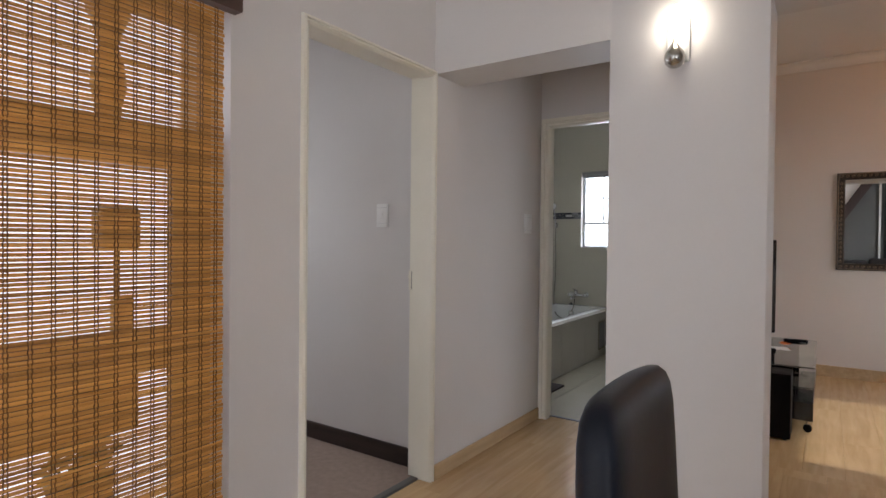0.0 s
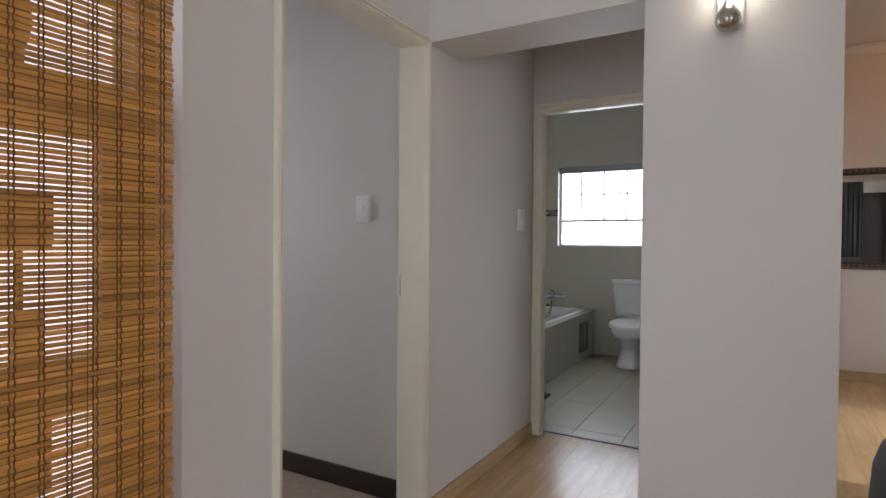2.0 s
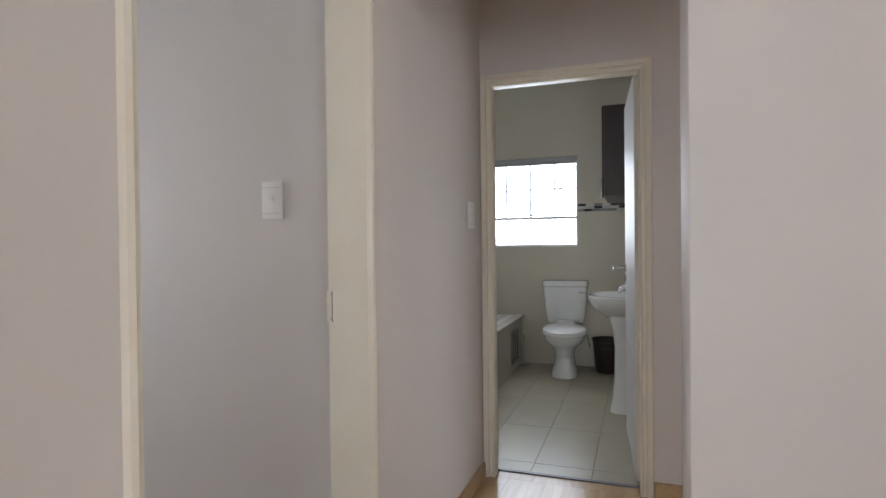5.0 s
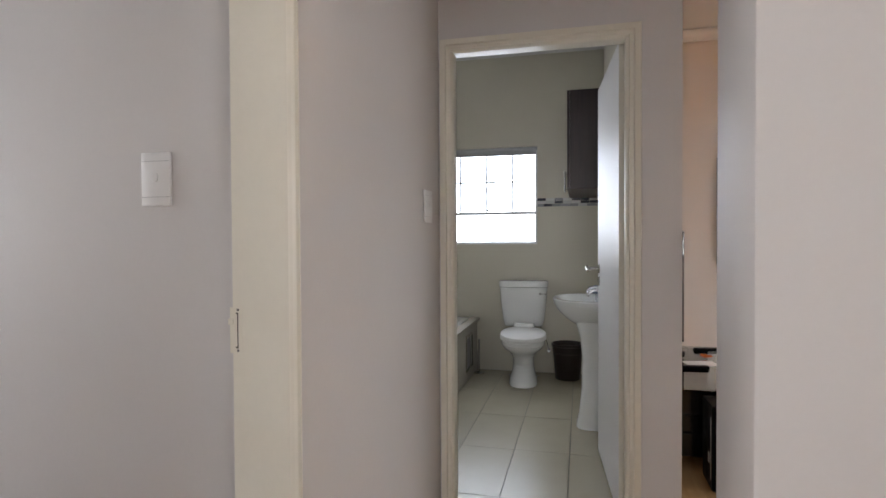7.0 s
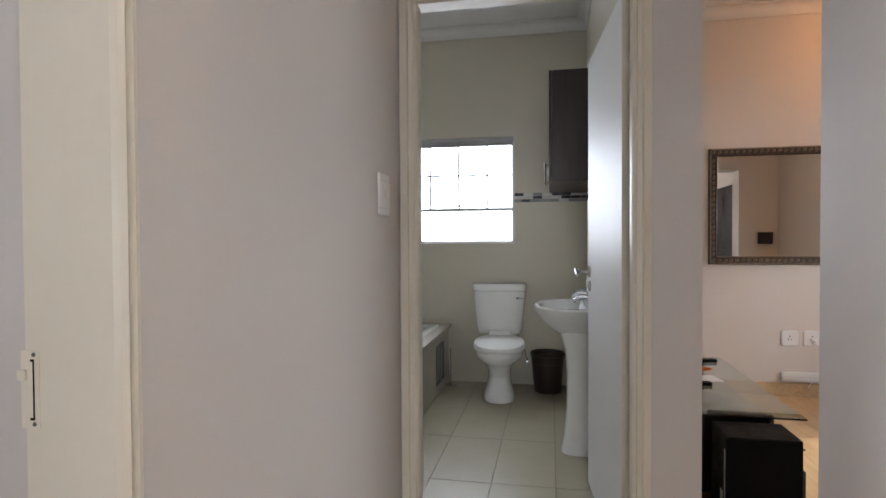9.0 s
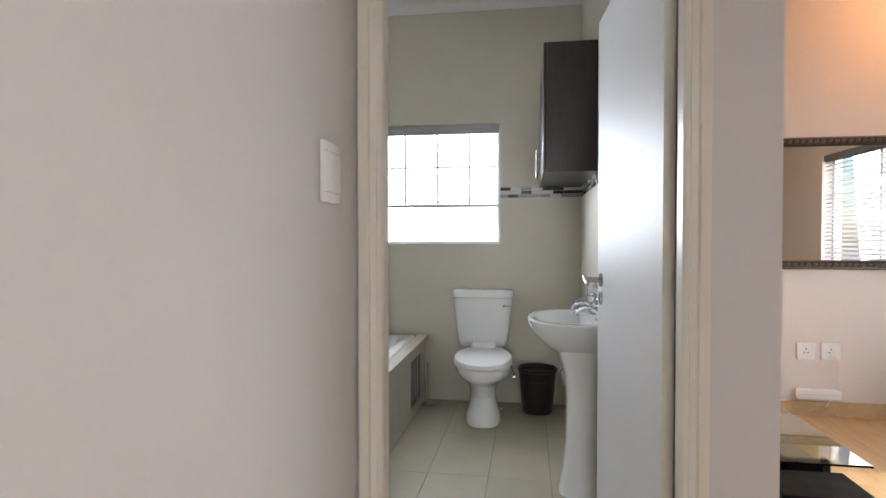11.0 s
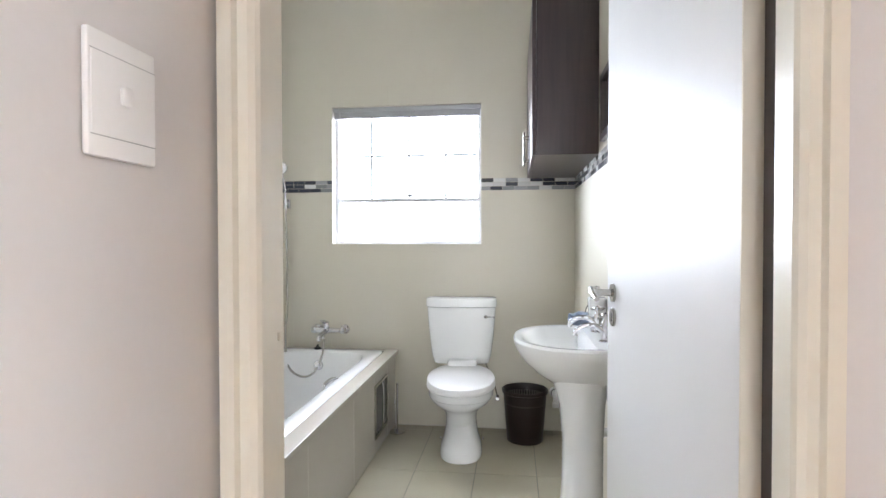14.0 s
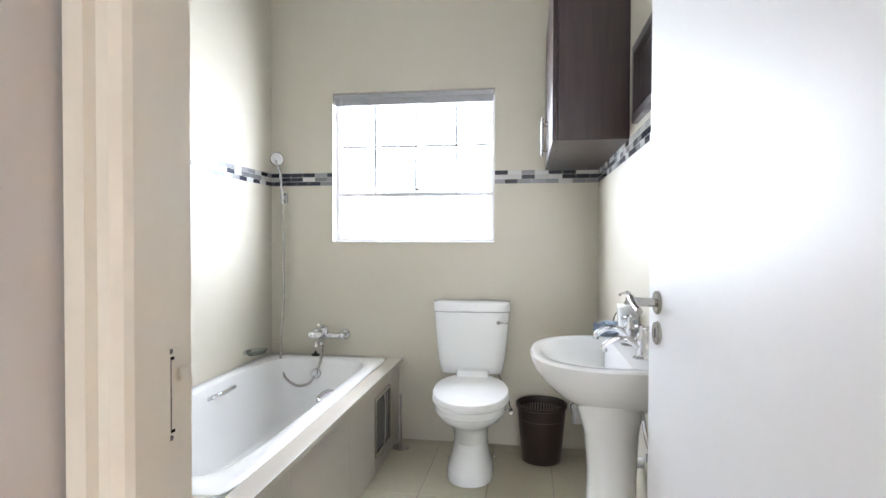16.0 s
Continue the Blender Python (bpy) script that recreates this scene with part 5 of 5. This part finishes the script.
def silk_flower():
    t = thing("silk_flower", (1.315, 1.55, 0.4303), "orange silk flower lying on the glass stand", "flower")
    rnd = random.Random(8)
    for k in range(9):
        a = k * 0.7
        bm = bmesh.new()
        L = rnd.uniform(0.035, 0.05)
        rows = []
        for i in range(6):
            u = i / 5
            w = 0.016 * math.sin(math.pi * min(1, u * 0.85 + 0.08))
            rows.append([Vector((L * u, s * w, 0.006 + 0.022 * u * (1 - 0.4 * u) + 0.006 * abs(s) + 0.004 * math.sin(k + i))) for s in (-1, -0.4, 0.4, 1)])
        grid = [[bm.verts.new(p) for p in r] for r in rows]
        for r0, r1 in zip(grid, grid[1:]):
            for i in range(3):
                bm.faces.new((r0[i], r0[i + 1], r1[i + 1], r1[i]))
        bmesh.ops.solidify(bm, geom=bm.faces[:], thickness=0.0012)
        bmesh.ops.transform(bm, matrix=Matrix.Rotation(a, 4, "Z"), verts=bm.verts)
        part("petal", bm, ORANGE, t)


silk_flower()


def remote(at, turn, label):
    t = thing("remote_control", at, label, "remote control", "remote controls on the television stand")
    t.rotation_euler = (0, 0, radians(turn))
    part("body", loft([rounded(0, 0, z, 0.085 - d, 0.023 - d, 28, 7) for z, d in ((0.0, 0.002), (0.004, 0.0), (0.015, 0.001), (0.018, 0.004))]), BLACK, t)
    for k in range(5):
        part("button", box(-0.06 + 0.022 * k, -0.05 + 0.022 * k, -0.012, 0.012, 0.018, 0.0118, 0.0005), RAIL_GREY, t, smooth=False)


remote((1.19, 1.25, 0.4303), 8, "black remote control beside a paper sheet")
remote((1.375, 1.84, 0.4303), 12, "black remote control at the far end of the glass stand")


def papers():
    t = thing("paper_sheet", (1.26, 1.40, 0.4303), "white paper sheet lying on the glass stand", "paper")
    part("sheet", box(-0.10, 0.09, -0.07, 0.07, 0.0, 0.0015, m=pose(0, 0, 0, 0, 0, 12)), PAPER, t, smooth=False)


papers()


def ceiling_lamp():
    t = thing("ceiling_light", (2.9, 2.2, TOP), "lit warm ceiling light in the living room", "ceiling light")
    part("base", lathe([(0.06, 0.0), (0.06, -0.02), (0.045, -0.028)], n=28), STEEL, t)
    part("bulb", lathe([(0.03, -0.028), (0.05, -0.05), (0.062, -0.09), (0.05, -0.13), (0.015, -0.15)], n=28), CEILING_LAMP, t, "warm glowing bulb")


ceiling_lamp()


# ---- pieces: mosaic, wall tiles, floor tiles, planks ----
def mosaic_border():
    t = thing("mosaic_border", (0, 0, 1.505), "band of dark, grey and pale glass mosaic", "tile border", kind="structure")
    rnd = random.Random(11)
    size, h = 0.076, 0.0235
    kinds = ((MOS_DARK, 0.36), (MOS_MID, 0.24), (MOS_LIGHT, 0.40))
    meshes = {}

    def mesh_for(k, m, length):
        key = (k, m.name, round(length, 3))
        if key not in meshes:
            bm = box(0, length - 0.002, 0, 0.009, 0, h, 0.0008, seg=1)
            me = bpy.data.meshes.new("tile")
            bm.to_mesh(me)
            bm.free()
            me.materials.append(m)
            meshes[key] = me
        return meshes[key]

    # start, direction, length; pieces lie on the room side of each wall
    for x0, y0, turn, a, b in ((XR, YB, 180, 0.0, XR - WX1), (WX0, YB, 180, 0.0, WX0 - XL), (XL, YB, 270, 0.009, 1.75), (XR, 1.20, 90, 0.0, YB - 1.20 - 0.010)):
        base = pose(x0, y0, 0, 0, 0, turn)
        for row in range(3):
            s = a - rnd.choice((0.0, 0.02, 0.04, 0.055)) if row else a
            while s < b - 0.004:
                lo, hi = max(a, s), min(b, s + size)
                if hi - lo > 0.006:
                    r = rnd.random()
                    m = kinds[0][0] if r < 0.36 else kinds[1][0] if r < 0.60 else kinds[2][0]
                    o = new("tile", mesh_for("m", m, hi - lo))
                    o.parent = t
                    o.matrix_basis = base @ Matrix.Translation((lo, 0.0005, row * 0.0255))
                s += size
    return t


mosaic_border()


def tiled_wall(name, at, turn, spans, label):
    """Large wall tiles in rows below and above the mosaic; spans: (start, end, low, high) not covered by openings."""
    t = thing(name, at, label, "tiles", kind="structure")
    t.rotation_euler = (0, 0, radians(turn))
    meshes = {}
    W, H, J = 0.60, 0.30, 0.0006
    rows = [(1.505 - H * (k + 1), 1.505 - H * k, k) for k in range(5)] + [(0.0, 0.005, 9)] + [(1.5815 + H * k, 1.5815 + H * (k + 1), k + 1) for k in range(5)]
    for z0, z1, k in rows:
        z1 = min(z1, TOP - 0.002)
        for a, b, lo, hi in spans:
            c0, c1 = max(z0, lo), min(z1, hi)
            if c1 - c0 < 0.02:
                continue
            s = a - (0.30 if k % 2 else 0.0)
            while s < b:
                u0, u1 = max(a, s), min(b, s + W)
                if u1 - u0 > 0.012:
                    key = (round(u1 - u0, 3), round(c1 - c0, 3))
                    if key not in meshes:
                        bm = box(0, u1 - u0 - J, 0, 0.007, 0, c1 - c0 - J, 0.0002, seg=1)
                        me = bpy.data.meshes.new("tile")
                        bm.to_mesh(me)
                        bm.free()
                        me.materials.append(TILE_WALL)
                        meshes[key] = me
                    o = new("tile", meshes[key])
                    o.parent = t
                    o.location = (u0, 0.0015, c0)
                s += W
    bm = bmesh.new()
    for a, b, lo, hi in spans:
        box(a, b, 0.0003, 0.0081, lo, hi, bm=bm)
    part("grout_bed", bm, GROUT_WALL, t, smooth=False)


tiled_wall("wall_tiles_back", (XR, YB, 0), 180, [(0.0, XR - WX1, 0, TOP), (XR - WX1, XR - WX0, 0, WZ0), (XR - WX1, XR - WX0, WZ1, TOP), (XR - WX0, XR - XL, 0, TOP)], "beige glazed tiles on the window wall of the bathroom")
tiled_wall("wall_tiles_left", (XL, YB - 0.009, 0), 270, [(0.0, 2.65, 0, TOP)], "beige glazed tiles on the wall beside the bath")
tiled_wall("wall_tiles_right", (XR, 0.112, 0), 90, [(0.0, YB - 0.121, 0, TOP)], "beige glazed tiles on the wall behind the basin")


def tiled_floor():
    t = thing("floor_bathroom", (0, 0, 0), "cream glazed floor tiles in the bathroom", "floor", kind="structure")
    meshes = {}
    W, L, J = 0.312, 0.61, 0.003
    xs = []
    x = -0.157 - W * 4
    while x < XR:
        xs.append(x)
        x += W
    for x in xs:
        y = 0.85 - L * 2
        while y < YB:
            a, b, c, d = max(x, XL), min(x + W, XR), max(y, 0.106), min(y + L, YB)
            if b - a > 0.01 and d - c > 0.01:
                key = (round(b - a, 3), round(d - c, 3))
                if key not in meshes:
                    bm = box(0, b - a - J, 0, d - c - J, -0.009, 0, 0.0014, seg=1)
                    me = bpy.data.meshes.new("tile")
                    bm.to_mesh(me)
                    bm.free()
                    me.materials.append(TILE_FLOOR)
                    meshes[key] = me
                o = new("tile", meshes[key])
                o.parent = t
                o.location = (a + J / 2, c + J / 2, random.uniform(-0.0003, 0.0003))
            y += L
    part("grout_bed", boxes((XL, XR, 0.106, YB, -0.0118, -0.003)), GROUT, t, smooth=False)


tiled_floor()


def plank_floor():
    t = thing("floor", (0, 0, 0), "beech laminate planks through hall, dining and living room", "floor", kind="structure")
    rnd = random.Random(3)
    meshes = {}
    W, L = 0.192, 1.285

    def lay(x0, x1, y0, y1):
        x = x0
        while x < x1 - 0.004:
            w = min(W, x1 - x)
            y = y0 - rnd.uniform(0, L)
            while y < y1:
                a, b = max(y, y0), min(y + L, y1)
                if b - a > 0.01:
                    key = (round(w, 3), round(b - a, 3))
                    if key not in meshes:
                        bm = box(0, w - 0.0004, 0, b - a - 0.0004, -0.0115, 0, 0.0004, seg=1)
                        me = bpy.data.meshes.new("plank")
                        bm.to_mesh(me)
                        bm.free()
                        me.materials.append(LAMINATE)
                        meshes[key] = me
                    o = new("plank", meshes[key])
                    o.parent = t
                    o.location = (x, a, 0)
                y += L
            x += w

    lay(HX - 0.06, LIVX, FRONT, 0.0)
    lay(0.0, 0.70, 0.0, 0.078)
    lay(0.91, LIVX, 0.0, YB)


plank_floor()
